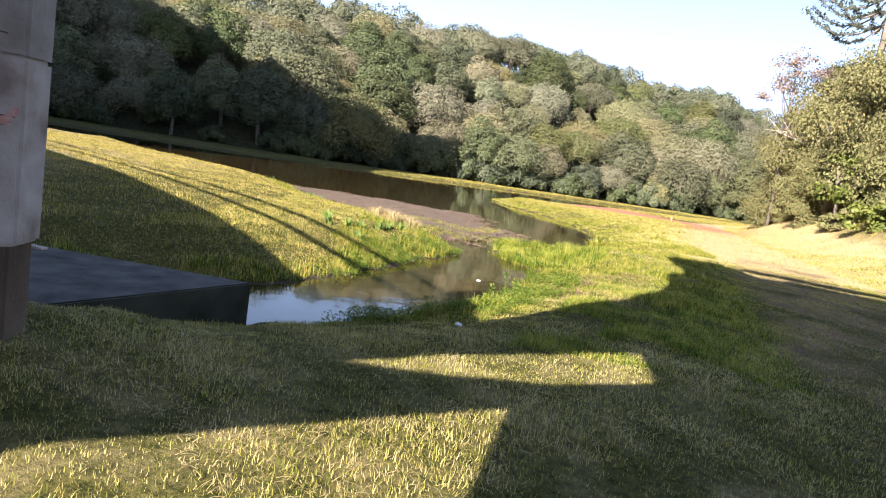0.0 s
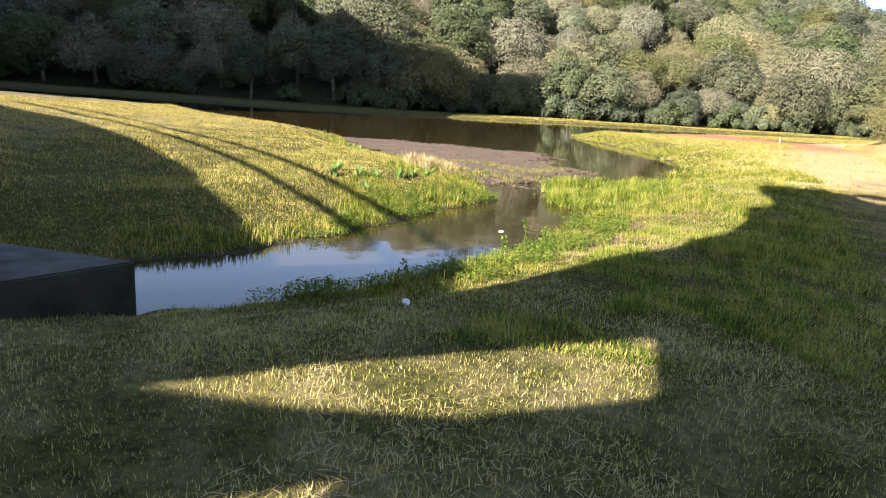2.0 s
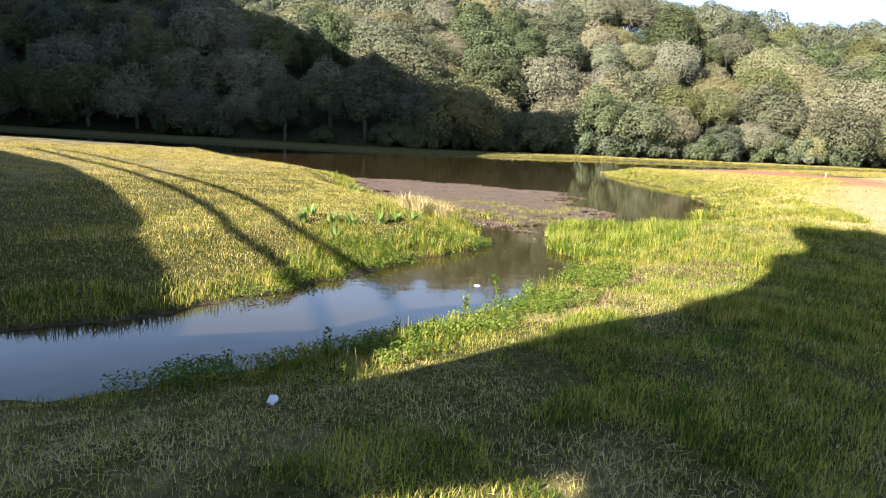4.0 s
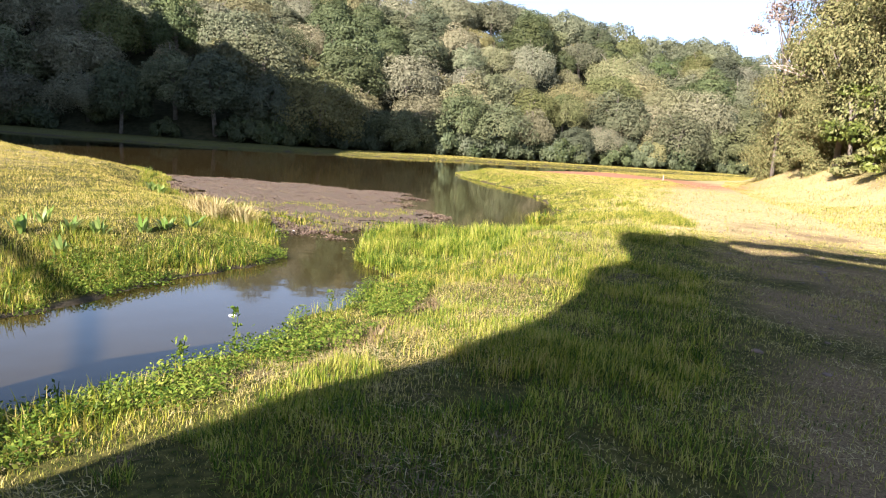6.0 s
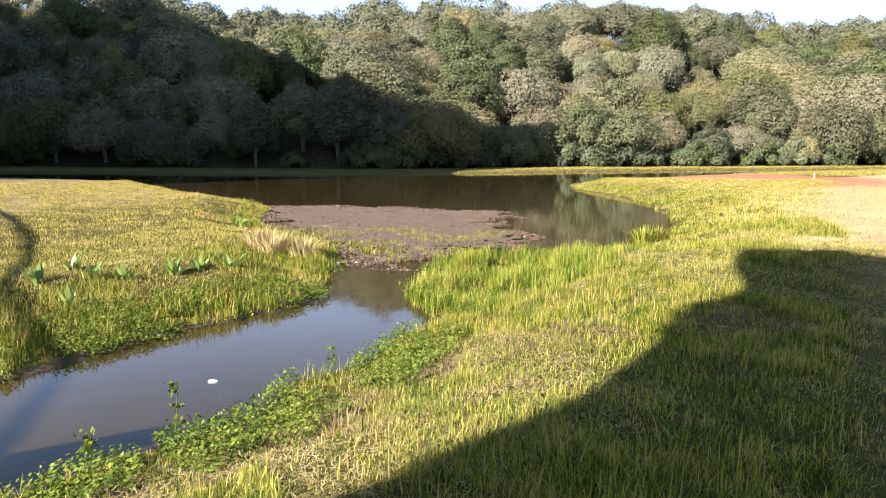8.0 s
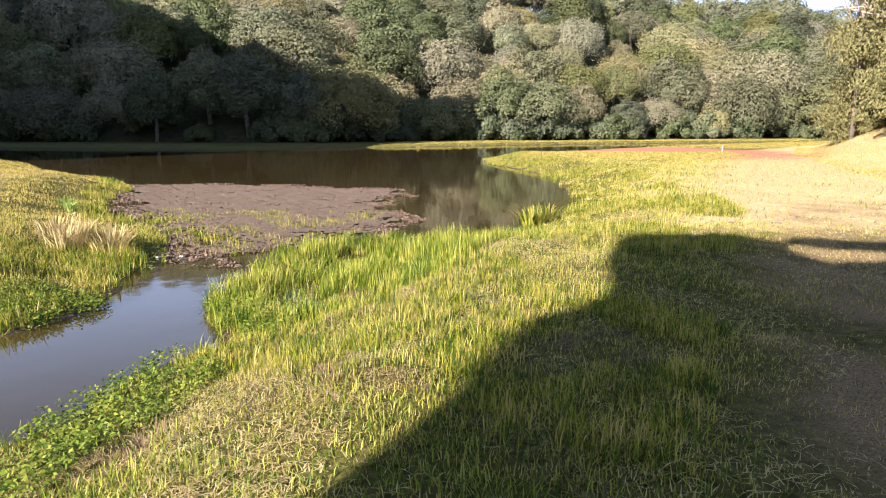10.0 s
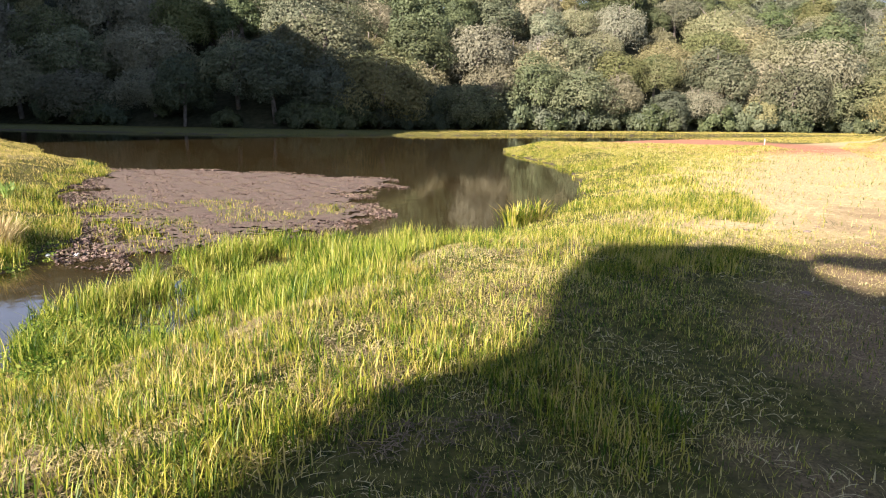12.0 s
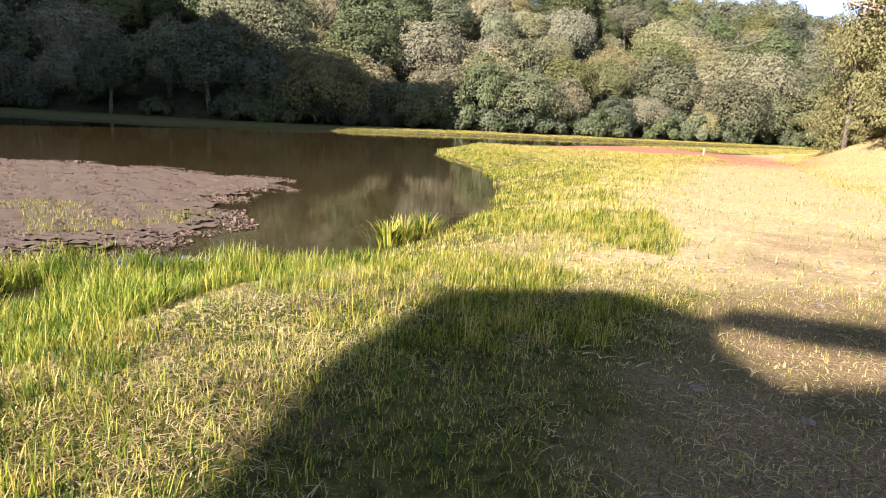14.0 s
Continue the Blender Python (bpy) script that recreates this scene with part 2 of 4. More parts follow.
def wavy(x, y, f, seed=0.0):
    """Cheap smooth noise between about -1 and 1."""
    return (np.sin(x * f + 1.7 * np.sin(y * f * 0.83 + seed) + seed) + np.sin(y * f * 1.13 + 1.9 * np.sin(x * f * 0.71 - seed) + 2.1 * seed) + np.sin((x + y) * f * 1.9 + seed * 3.3) * 0.5) / 2.5


# ---- plan: the pond with its stream arm, the path, the far wood's edge ----
RIGHT_SHORE = [(-4.4, 3.7), (-2.8, 3.55), (-1.9, 4.3), (-1.0, 5.3), (-0.3, 6.4), (0.4, 7.8), (0.85, 9.4), (1.15, 10.9), (0.55, 12.1), (0.3, 13.4), (0.6, 15.2), (1.8, 16.1), (3.1, 16.4), (3.9, 16.9), (4.65, 19.4), (5.4, 22.6), (5.4, 26), (5.2, 29.4), (4.5, 33), (2.0, 40), (1.8, 43.6), (4.2, 48.5), (8, 55), (17, 66), (27, 77), (40, 90)]
FAR_SHORE = [(46, 99), (20, 86), (3, 75), (-6.7, 66), (-14, 62), (-22, 57), (-38, 57), (-90, 57)]
LEFT_SHORE = [(-90, 38), (-27.6, 37), (-21, 35.5), (-14, 28.6), (-11.5, 27.6), (-8.1, 24.5), (-6, 19.8), (-4.5, 18.1), (-2.7, 16.7), (-1.7, 15.3), (-1, 13.4), (-0.3, 11.6), (-0.7, 10.8), (-1.1, 10), (-1.8, 8.2), (-2.4, 6.6), (-3, 5.4), (-3.8, 4.7), (-5, 4.3)]
POND = RIGHT_SHORE + FAR_SHORE + LEFT_SHORE
PATH_LINE = [(1.5, -8), (3.6, -1), (4.6, 2), (5.4, 4.5), (6.6, 8), (8.2, 12.5), (9.8, 17.5), (11.8, 24), (16, 37), (24, 52), (40, 74)]
WOOD_EDGE = [(-140, 68), (-22, 68), (-8, 78), (19, 92), (48, 108), (100, 138)]
BANK_LINE = [(12.5, 12), (14.2, 20), (16.2, 28), (20.5, 44), (30, 66), (52, 98)]
MARSH = [(0.4, 11.6), (1.2, 11.0), (2.6, 11.4), (3.2, 12.6), (3.6, 14.2), (4.6, 16.6), (3.4, 17.3), (1.8, 16.7), (0.5, 15.2), (0.2, 13.4)]


APRON = [(-3.9, 1.5), (-4.75, -0.2), (-8.2, -0.6), (-7.6, 3.75), (-2.8, 3.45)]


def side_of(px, py, line):
    """Signed distance from an open line, positive to its left (beyond it)."""
    line = np.asarray(line, float)
    poly = np.vstack([line, [(line[-1][0] + 400, 600), (line[0][0] - 300, 600)]])
    d = seg_distance(px, py, line, False)
    return np.where(inside(px, py, poly), d, -d)


def bank_side(px, py):
    poly = np.vstack([BANK_LINE, [(400, 100), (400, 14)]])
    d = seg_distance(px, py, BANK_LINE, False)
    return np.where(inside(px, py, poly), d, -d)


def height(x, y):
    """The ground's height, the shore distance and the wood distance."""
    sd = seg_distance(x, y, POND)
    sd = np.where(inside(x, y, POND), -sd, sd) - 0.16 * smooth(30, 14, y) + 0.12 * wavy(x, y, 3.1, 1) + 0.06 * wavy(x, y, 8.0, 2)
    z = np.where(sd > 0, 0.02 + 0.06 * smooth(0, 0.3, sd) + 0.37 * smooth(0.1, 2.2, sd), 0.02 - 0.5 * smooth(0, 0.6, -sd))
    wet = smooth(0.5, -0.8, seg_distance(x, y, MARSH) * np.where(inside(x, y, MARSH), -1, 1))
    z = np.where(sd > 0, z - 0.27 * wet * smooth(0, 1, sd), z)
    z = z + np.where(sd > 0, 1, 0) * (0.035 * wavy(x, y, 1.3, 3) + 0.015 * wavy(x, y, 4.7, 5)) * smooth(0.2, 2, sd)
    z = z + 0.35 * smooth(2, 12, sd) * smooth(-3, -9, x) * (y < 45)
    z = np.where(y > 45, np.minimum(z, 0.25 + 0.05 * wavy(x, y, 0.4, 2)), z)
    wd = side_of(x, y, WOOD_EDGE)
    up = np.maximum(0, wd - 3)
    z = z + 39 * (1 - np.exp(-up / 58)) * (0.83 + 0.17 * smooth(-20, 25, x) + 0.28 * smooth(-35, -85, x) - 0.14 * smooth(30, 90, x)) + np.where(up > 0, 1, 0) * 2.2 * wavy(x, y, 0.07, 4) * smooth(0, 25, up)
    z = z + smooth(10, 60, up) * (3.5 * np.exp(-((x - 0) / 16) ** 2) - 3.0 * np.exp(-((x - 42) / 14) ** 2) + 4.0 * np.exp(-((x - 72) / 16) ** 2) - 3.5 * np.exp(-((x + 75) / 18) ** 2) + 5 * smooth(-95, -120, x))
    bd = bank_side(x, y)
    z = z + 2.9 * smooth(-1.0, 6.5, bd) * (1 + 0.15 * wavy(x, y, 0.7, 6)) + 5 * smooth(5, 40, bd)
    return z, sd, wd, bd


def straw_band(x, y):
    """How far a place lies in the pale, close-mown strip between shore grass and path."""
    pd = seg_distance(x, y, PATH_LINE, False) + 0.35 * wavy(x, y, 1.1, 2)
    return smooth(3.1, 3.5, pd) * smooth(5.3, 4.6, pd) * smooth(5.5, 7.5, y) * smooth(19, 15, y)


def axis(parts):
    out = []
    for a, b, step in parts:
        out.extend(np.arange(a, b, step))
    return np.array(out)


def build_ground():
    xs = axis([(-900, -160, 90), (-160, -30, 5), (-30, -8, 0.6), (-8, 14, 0.13), (14, 40, 0.5), (40, 160, 4), (160, 901, 90)])
    ys = axis([(-900, -60, 90), (-60, -10, 5), (-10, -4, 0.5), (-4, 26, 0.13), (26, 60, 0.5), (60, 110, 1.5), (110, 260, 6), (260, 1000, 90)])
    X, Y = np.meshgrid(xs, ys)
    Z, sd, wd, bd = height(X, Y)
    nx, ny = len(xs), len(ys)
    i = (np.arange(ny - 1)[:, None] * nx + np.arange(nx - 1)[None]).ravel()
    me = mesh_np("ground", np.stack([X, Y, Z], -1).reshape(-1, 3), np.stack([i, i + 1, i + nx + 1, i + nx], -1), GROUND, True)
    pd = seg_distance(X, Y, PATH_LINE, False)
    earth = smooth(2.6, 1.0, pd) * smooth(24, 13, Y) * (0.58 + 0.35 * wavy(X, Y, 1.7, 8) + 0.25 * wavy(X, Y, 0.6, 3))
    straw = np.clip(smooth(4.2, 2.4, pd) * 0.9 * smooth(13, 17, Y) + smooth(14, 24, Y) * smooth(6.5, 3, pd) + 0.3 * smooth(-6, 4, bd) + 0.25 * straw_band(X, Y) + 0.34 * smooth(4.6, 3.2, Y) * smooth(1.2, 2.4, pd) + 0.45 * smooth(-4, -12, X) * (sd > 1.5) * (Y < 40), 0, 1)
    red = smooth(9, 3, np.hypot((X - 11) * 0.55, (Y - 50) * 0.42)) * smooth(0.3, 2, sd)
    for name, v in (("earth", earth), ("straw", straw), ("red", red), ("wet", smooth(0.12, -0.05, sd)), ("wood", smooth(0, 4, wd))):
        me.attributes.new(name, "FLOAT", "POINT").data.foreach_set("value", v.astype(np.float32).ravel())
    return tagged(new("ground", me), "mown grass bank with trodden earth path round a pond", "ground", kind="structure")


build_ground()
bm = bmesh.new()
bm.faces.new([bm.verts.new((x, y, 0)) for x, y in ((-140, 2), (70, 2), (70, 130), (-140, 130))])
water = tagged(part("water", bm, WATER), "still brown pond water mirroring sky and wooded hill", "water", kind="structure")


# ---- unseen wall added behind the walker, outlined to cast the shade on the grass ----
def shade_wall():
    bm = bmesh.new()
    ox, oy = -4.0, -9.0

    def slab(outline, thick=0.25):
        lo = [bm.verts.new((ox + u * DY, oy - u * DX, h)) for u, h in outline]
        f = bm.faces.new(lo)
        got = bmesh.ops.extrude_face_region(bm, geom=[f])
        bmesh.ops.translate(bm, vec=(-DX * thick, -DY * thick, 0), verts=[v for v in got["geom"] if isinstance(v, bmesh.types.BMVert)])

    # slab outlines are the wanted shadow edges, projected back along the sun
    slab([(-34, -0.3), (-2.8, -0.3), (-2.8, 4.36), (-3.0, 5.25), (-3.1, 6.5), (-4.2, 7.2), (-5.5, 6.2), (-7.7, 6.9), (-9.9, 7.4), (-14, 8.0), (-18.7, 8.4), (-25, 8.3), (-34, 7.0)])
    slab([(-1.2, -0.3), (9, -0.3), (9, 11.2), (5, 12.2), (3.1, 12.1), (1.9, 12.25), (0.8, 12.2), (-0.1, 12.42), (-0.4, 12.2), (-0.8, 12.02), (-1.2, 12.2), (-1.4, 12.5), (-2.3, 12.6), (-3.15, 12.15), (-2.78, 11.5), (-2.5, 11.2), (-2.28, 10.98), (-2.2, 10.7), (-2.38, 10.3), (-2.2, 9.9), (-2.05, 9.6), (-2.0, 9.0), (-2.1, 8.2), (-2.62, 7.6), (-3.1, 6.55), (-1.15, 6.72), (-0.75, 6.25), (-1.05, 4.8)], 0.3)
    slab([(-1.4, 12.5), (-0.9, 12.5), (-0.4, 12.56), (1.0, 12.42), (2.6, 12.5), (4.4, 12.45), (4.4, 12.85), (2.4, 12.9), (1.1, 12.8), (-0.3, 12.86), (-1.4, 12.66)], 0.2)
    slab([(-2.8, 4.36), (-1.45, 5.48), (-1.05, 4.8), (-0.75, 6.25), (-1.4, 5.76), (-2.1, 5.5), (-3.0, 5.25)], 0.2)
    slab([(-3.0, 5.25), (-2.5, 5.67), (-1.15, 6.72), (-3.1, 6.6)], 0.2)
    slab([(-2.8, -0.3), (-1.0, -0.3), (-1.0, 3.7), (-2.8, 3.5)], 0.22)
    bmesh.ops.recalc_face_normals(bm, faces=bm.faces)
    return tagged(part("wall_shade", bm, WHITEWASH), "unseen wall added behind the lawn, its gaps cut to shape the shade", "wall", kind="structure")


shade_wall()


def shadow_cable(lift):
    """An unseen sagging cable along the wall top, added to cast a line of shadow."""
    bm = bmesh.new()
    us = [-26 + 1.5 * k for k in range(16)]
    pts = [(-4.0 + u * DY, -9.0 - u * DX, 6.15 + lift + 2.75 * (1 - ((u + 26) / 23) ** 3)) for u in us]
    tube(bm, pts, [0.055] * len(pts), 6)
    return tagged(part("shadow_cable", bm, WIRE), "unseen dark cable added along the wall top to cast line shadows", "cable", "cables over the wall")


shadow_cable(0.0)
shadow_cable(0.48)


# ---- unseen wooded ridge added behind, its crest set to shade the far bank ----
def shading_ridge():
    us, vs = np.arange(-90, 24.1, 1.5), np.arange(-70, 8.1, 3)
    U, V = np.meshgrid(us, vs)
    # crest heights follow the wanted shadow edge on the far hill
    crest = np.interp(U + 0.6 * wavy(U, V * 0, 0.5), [-90, -29, -15, -2, 2.6, 7.5, 12, 13.5, 16], [74, 51, 46.5, 42.5, 42.5, 44.5, 47, 42, 0])
    prof = crest * smooth(8, -6, V) * smooth(-70, -20, V) + 1.2 * wavy(U, V, 0.6, 2) * smooth(14, 5, U)
    X, Y = -51 + U * DY + V * DX, 20 - U * DX + V * DY
    nx, ny = len(us), len(vs)
    i = (np.arange(ny - 1)[:, None] * nx + np.arange(nx - 1)[None]).ravel()
    me = mesh_np("hillside", np.stack([X, Y, prof - 0.3], -1).reshape(-1, 3), np.stack([i, i + 1, i + nx + 1, i + nx], -1), CROWN, True)
    return tagged(new("hillside", me), "unseen steep wooded ridge added to shade the far shore", "hill", kind="structure")


shading_ridge()


# ---- trees ----
def leaf_cards(centers, normals, size, r, aspect=1.0, flat=0.5):
    """Small four-cornered leaves, bent a little, each its own island."""
    n = len(centers)
    t = r.normal(size=(n, 3))
    nn = normals + flat * r.normal(size=(n, 3))
    nn /= np.linalg.norm(nn, axis=1)[:, None]
    a = np.cross(nn, t)
    a /= np.linalg.norm(a, axis=1)[:, None]
    b = np.cross(nn, a)
    s = size * r.uniform(0.6, 1.4, (n, 1))
    v = np.stack([centers - a * s, centers + b * s * 0.55 * aspect + nn * s * 0.15, centers + a * s, centers - b * s * 0.55 * aspect - nn * s * 0.1], 1)
    return v.reshape(-1, 3), np.arange(4 * n).reshape(n, 4)


def crown_mesh(seed, radius, tall, blobs, leaves, size, material, base, fill=0.75):
    """An uneven crown: many lumps of leaves on a wide dome, with gaps between."""
    r = np.random.default_rng(seed)
    cs, ns = [], []
    for k in range(blobs):
        ang, rad = r.uniform(0, 2 * math.pi), radius * math.sqrt(r.uniform(0, 1)) * 0.8
        h = base + tall * (0.12 + 0.75 * r.uniform(0, 1) * (1 - 0.55 * (rad / radius) ** 2))
        br = radius * r.uniform(0.2, 0.38)
        m = leaves // blobs
        d = r.normal(size=(m, 3))
        d /= np.linalg.norm(d, axis=1)[:, None]
        d[:, 2] = np.where(d[:, 2] < -0.35, -d[:, 2], d[:, 2])
        lump = 1 + 0.22 * np.sin(d[:, 0] * 7 + k) * np.sin(d[:, 1] * 6 + 2 * k) + 0.12 * np.sin(d[:, 2] * 13 + k)
        rr = br * lump * r.uniform(fill, 1.06, m)
        cs.append(np.array([math.cos(ang) * rad, math.sin(ang) * rad, h]) + d * rr[:, None] * np.array([1, 1, 0.75]))
        ns.append(d + np.array([0, 0, 0.25]))
    v, f = leaf_cards(np.concatenate(cs), np.concatenate(ns), size, r)
    return mesh_np("crown", v, f, material)


def dome_crown(seed, radius, tall, lobes, leaves, size, material, base):
    """A rounded forest crown: lobes of leaves set over a dome, with shaded clefts between them."""
    r = np.random.default_rng(seed)
    cs, ns = [], []
    m = leaves // lobes
    turn = r.uniform(0, 6.28)
    for k in range(lobes):
        up = 1.0 - 1.2 * (k + r.uniform(0.1, 0.9)) / lobes
        a = turn + k * 2.399 + r.uniform(-0.35, 0.35)
        flat = math.sqrt(max(0.0, 1 - up * up))
        way = np.array([math.cos(a) * flat, math.sin(a) * flat, up])
        out = r.uniform(0.52, 0.80)
        centre = way * np.array([radius, radius, tall * 0.55]) * out + np.array([0, 0, base + tall * 0.42])
        lobe = radius * r.uniform(0.26, 0.44)
        d = r.normal(size=(m, 3)) + way * 0.9
        d /= np.linalg.norm(d, axis=1)[:, None]
        lump = 1 + 0.14 * np.sin(d[:, 0] * 9 + k) * np.sin(d[:, 1] * 8 + 2 * k) + 0.10 * np.sin(d[:, 2] * 15 + k)
        rr = lobe * lump * r.uniform(0.74, 1.08, m)
        cs.append(centre + d * rr[:, None] * np.array([1, 1, 0.78]))
        ns.append(d + 0.5 * way + np.array([0, 0, 0.15]))
    v, f = leaf_cards(np.concatenate(cs), np.concatenate(ns), size, r, 1.0, 0.55)
    return mesh_np("crown", v, f, material)


def trunk_mesh(seed, tall, radius, spread, limbs, bark):
    r = random.Random(seed)
    bm = bmesh.new()
    lean = (r.uniform(-0.5, 0.5), r.uniform(-0.5, 0.5))
    top = (lean[0], lean[1], tall)
    tube(bm, [(0, 0, -0.4), (lean[0] * 0.2, lean[1] * 0.2, tall * 0.35), (lean[0] * 0.6, lean[1] * 0.6, tall * 0.7), top], [radius * 1.2, radius, radius * 0.7, radius * 0.25])
    for k in range(limbs):
        a, z = 2 * math.pi * k / limbs + r.uniform(-0.4, 0.4), tall * r.uniform(0.4, 0.75)
        q = spread * r.uniform(0.6, 1)
        tube(bm, [(lean[0] * 0.5, lean[1] * 0.5, z), (math.cos(a) * q * 0.5, math.sin(a) * q * 0.5, z + tall * 0.16), (math.cos(a) * q, math.sin(a) * q, z + tall * 0.34)], [radius * 0.5, radius * 0.3, radius * 0.1], 5)
    me = bpy.data.meshes.new("trunk")
    bm.to_mesh(me)
    bm.free()
    me.materials.append(bark)
    return me


def tree(name, trunk, crown, m, label, group=""):
    root = new(name)
    root.matrix_basis = m
    for nm, me in (("trunk", trunk), ("crown", crown)):
        ob = new(nm, me)
        ob.parent = root
    return tagged(root, label, "tree", group)


def far_wood():
    kinds = []
    looks = (CROWN, TANCROWN, CROWN, DARKCROWN, CROWN, GREYCROWN, DARKCROWN, TANCROWN)
    words = ("olive-green broad-crowned tree in the hillside wood", "dull tan-leaved rounded tree in the hillside wood", "olive-green broad-crowned tree in the hillside wood", "dark green rounded tree in the hillside wood", "olive-green broad-crowned tree in the hillside wood", "grey-leaved broad tree in the hillside wood", "dark green rounded tree in the hillside wood", "dull tan-leaved rounded tree in the hillside wood")
    for k in range(8):
        radius = (4.0, 3.2, 4.6, 3.4, 2.9, 3.9, 3.2, 4.3)[k]
        tall = (7.0, 6.2, 6.8, 7.6, 6.8, 6.2, 8.8, 6.4)[k]
        kinds.append((trunk_mesh(k, 5.5, 0.2, radius * 0.6, 5, BARK), dome_crown(40 + k, radius, tall, 26 + k, 11500, 0.115, looks[k], -0.4), words[k]))
    r = np.random.default_rng(5)
    spots = []
    tries = 0
    while len(spots) < 720 and tries < 40000:
        tries += 1
        x, y = r.uniform(-135, 98), r.uniform(66, 218)
        wd = float(side_of(np.array([x]), np.array([y]), WOOD_EDGE)[0])
        if wd < 2.5 or wd > 82:
            continue
        gap = 4.9 + wd * 0.02
        if all((x - a) ** 2 + (y - b) ** 2 > gap * gap for a, b in spots):
            spots.append((x, y))
    zs = height(np.array([s[0] for s in spots]), np.array([s[1] for s in spots]))[0]
    order = sorted(range(len(spots)), key=lambda k: float(side_of(np.array([spots[k][0]]), np.array([spots[k][1]]), WOOD_EDGE)[0]))
    back = []
    for rank, k in enumerate(order):
        (x, y), z = spots[k], zs[k]
        if rank >= 290:
            back.append((x, y, float(z)))
            continue
        trunk, crown, label = kinds[r.integers(0, 8)]
        s = r.uniform(0.75, 1.45)
        m = pose(x, y, float(z), r.uniform(-4, 4), r.uniform(-4, 4), r.uniform(0, 360)) @ Matrix.Diagonal((s, s, s * r.uniform(0.85, 1.2), 1))
        tree("forest_tree", trunk, crown, m, label, "hillside wood")
    # the crowns further up the slope, of which only tops show
    vs, fs, count = [], [], 0
    lows = [dome_crown(60 + k, 4.6, 7.5, 20, 3000, 0.22, CROWN, 0.9) for k in range(3)]
    for x, y, z in back:
        me = lows[r.integers(0, 3)]
        co = np.empty(len(me.vertices) * 3, np.float32)
        me.vertices.foreach_get("co", co)
        a, s = r.uniform(0, 6.28), r.uniform(0.75, 1.25)
        co = co.reshape(-1, 3) * s @ np.array([[math.cos(a), -math.sin(a), 0], [math.sin(a), math.cos(a), 0], [0, 0, r.uniform(0.9, 1.2)]]) + np.array([x, y, z])
        vs.append(co)
        fs.append(np.arange(len(co)).reshape(-1, 4) + count)
        count += len(co)
    tagged(new("forest_canopy", mesh_np("forest_canopy", np.concatenate(vs), np.concatenate(fs), CROWN)), "olive-green tree crowns high on the wooded hill", "forest", kind="stuff")
    # understorey along the wood's edge
    bush = dome_crown(77, 1.8, 2.6, 12, 2600, 0.12, DARKCROWN, -0.6)
    for k in range(210):
        t = r.uniform(0, 1)
        i = min(4, int(t * 5))
        f = r.uniform(0, 1)
        ax, ay = WOOD_EDGE[i]
        bx, by = WOOD_EDGE[i + 1]
        x, y = ax + (bx - ax) * f, ay + (by - ay) * f + r.uniform(2.5, 6.0)
        if x < -95 or x > 90:
            continue
        z = float(height(np.array([x]), np.array([y]))[0][0])
        s = r.uniform(0.8, 1.7)
        ob = new("shrub", bush)
        ob.matrix_basis = pose(x, y, z, 0, 0, r.uniform(0, 360)) @ Matrix.Diagonal((s, s, s * r.uniform(0.8, 1.4), 1))
        tagged(ob, "dark green shrub at the wood's edge", "shrub", "shrubs along the wood")


far_wood()


def ground_z(x, y):
    return float(height(np.array([float(x)]), np.array([float(y)]))[0][0])


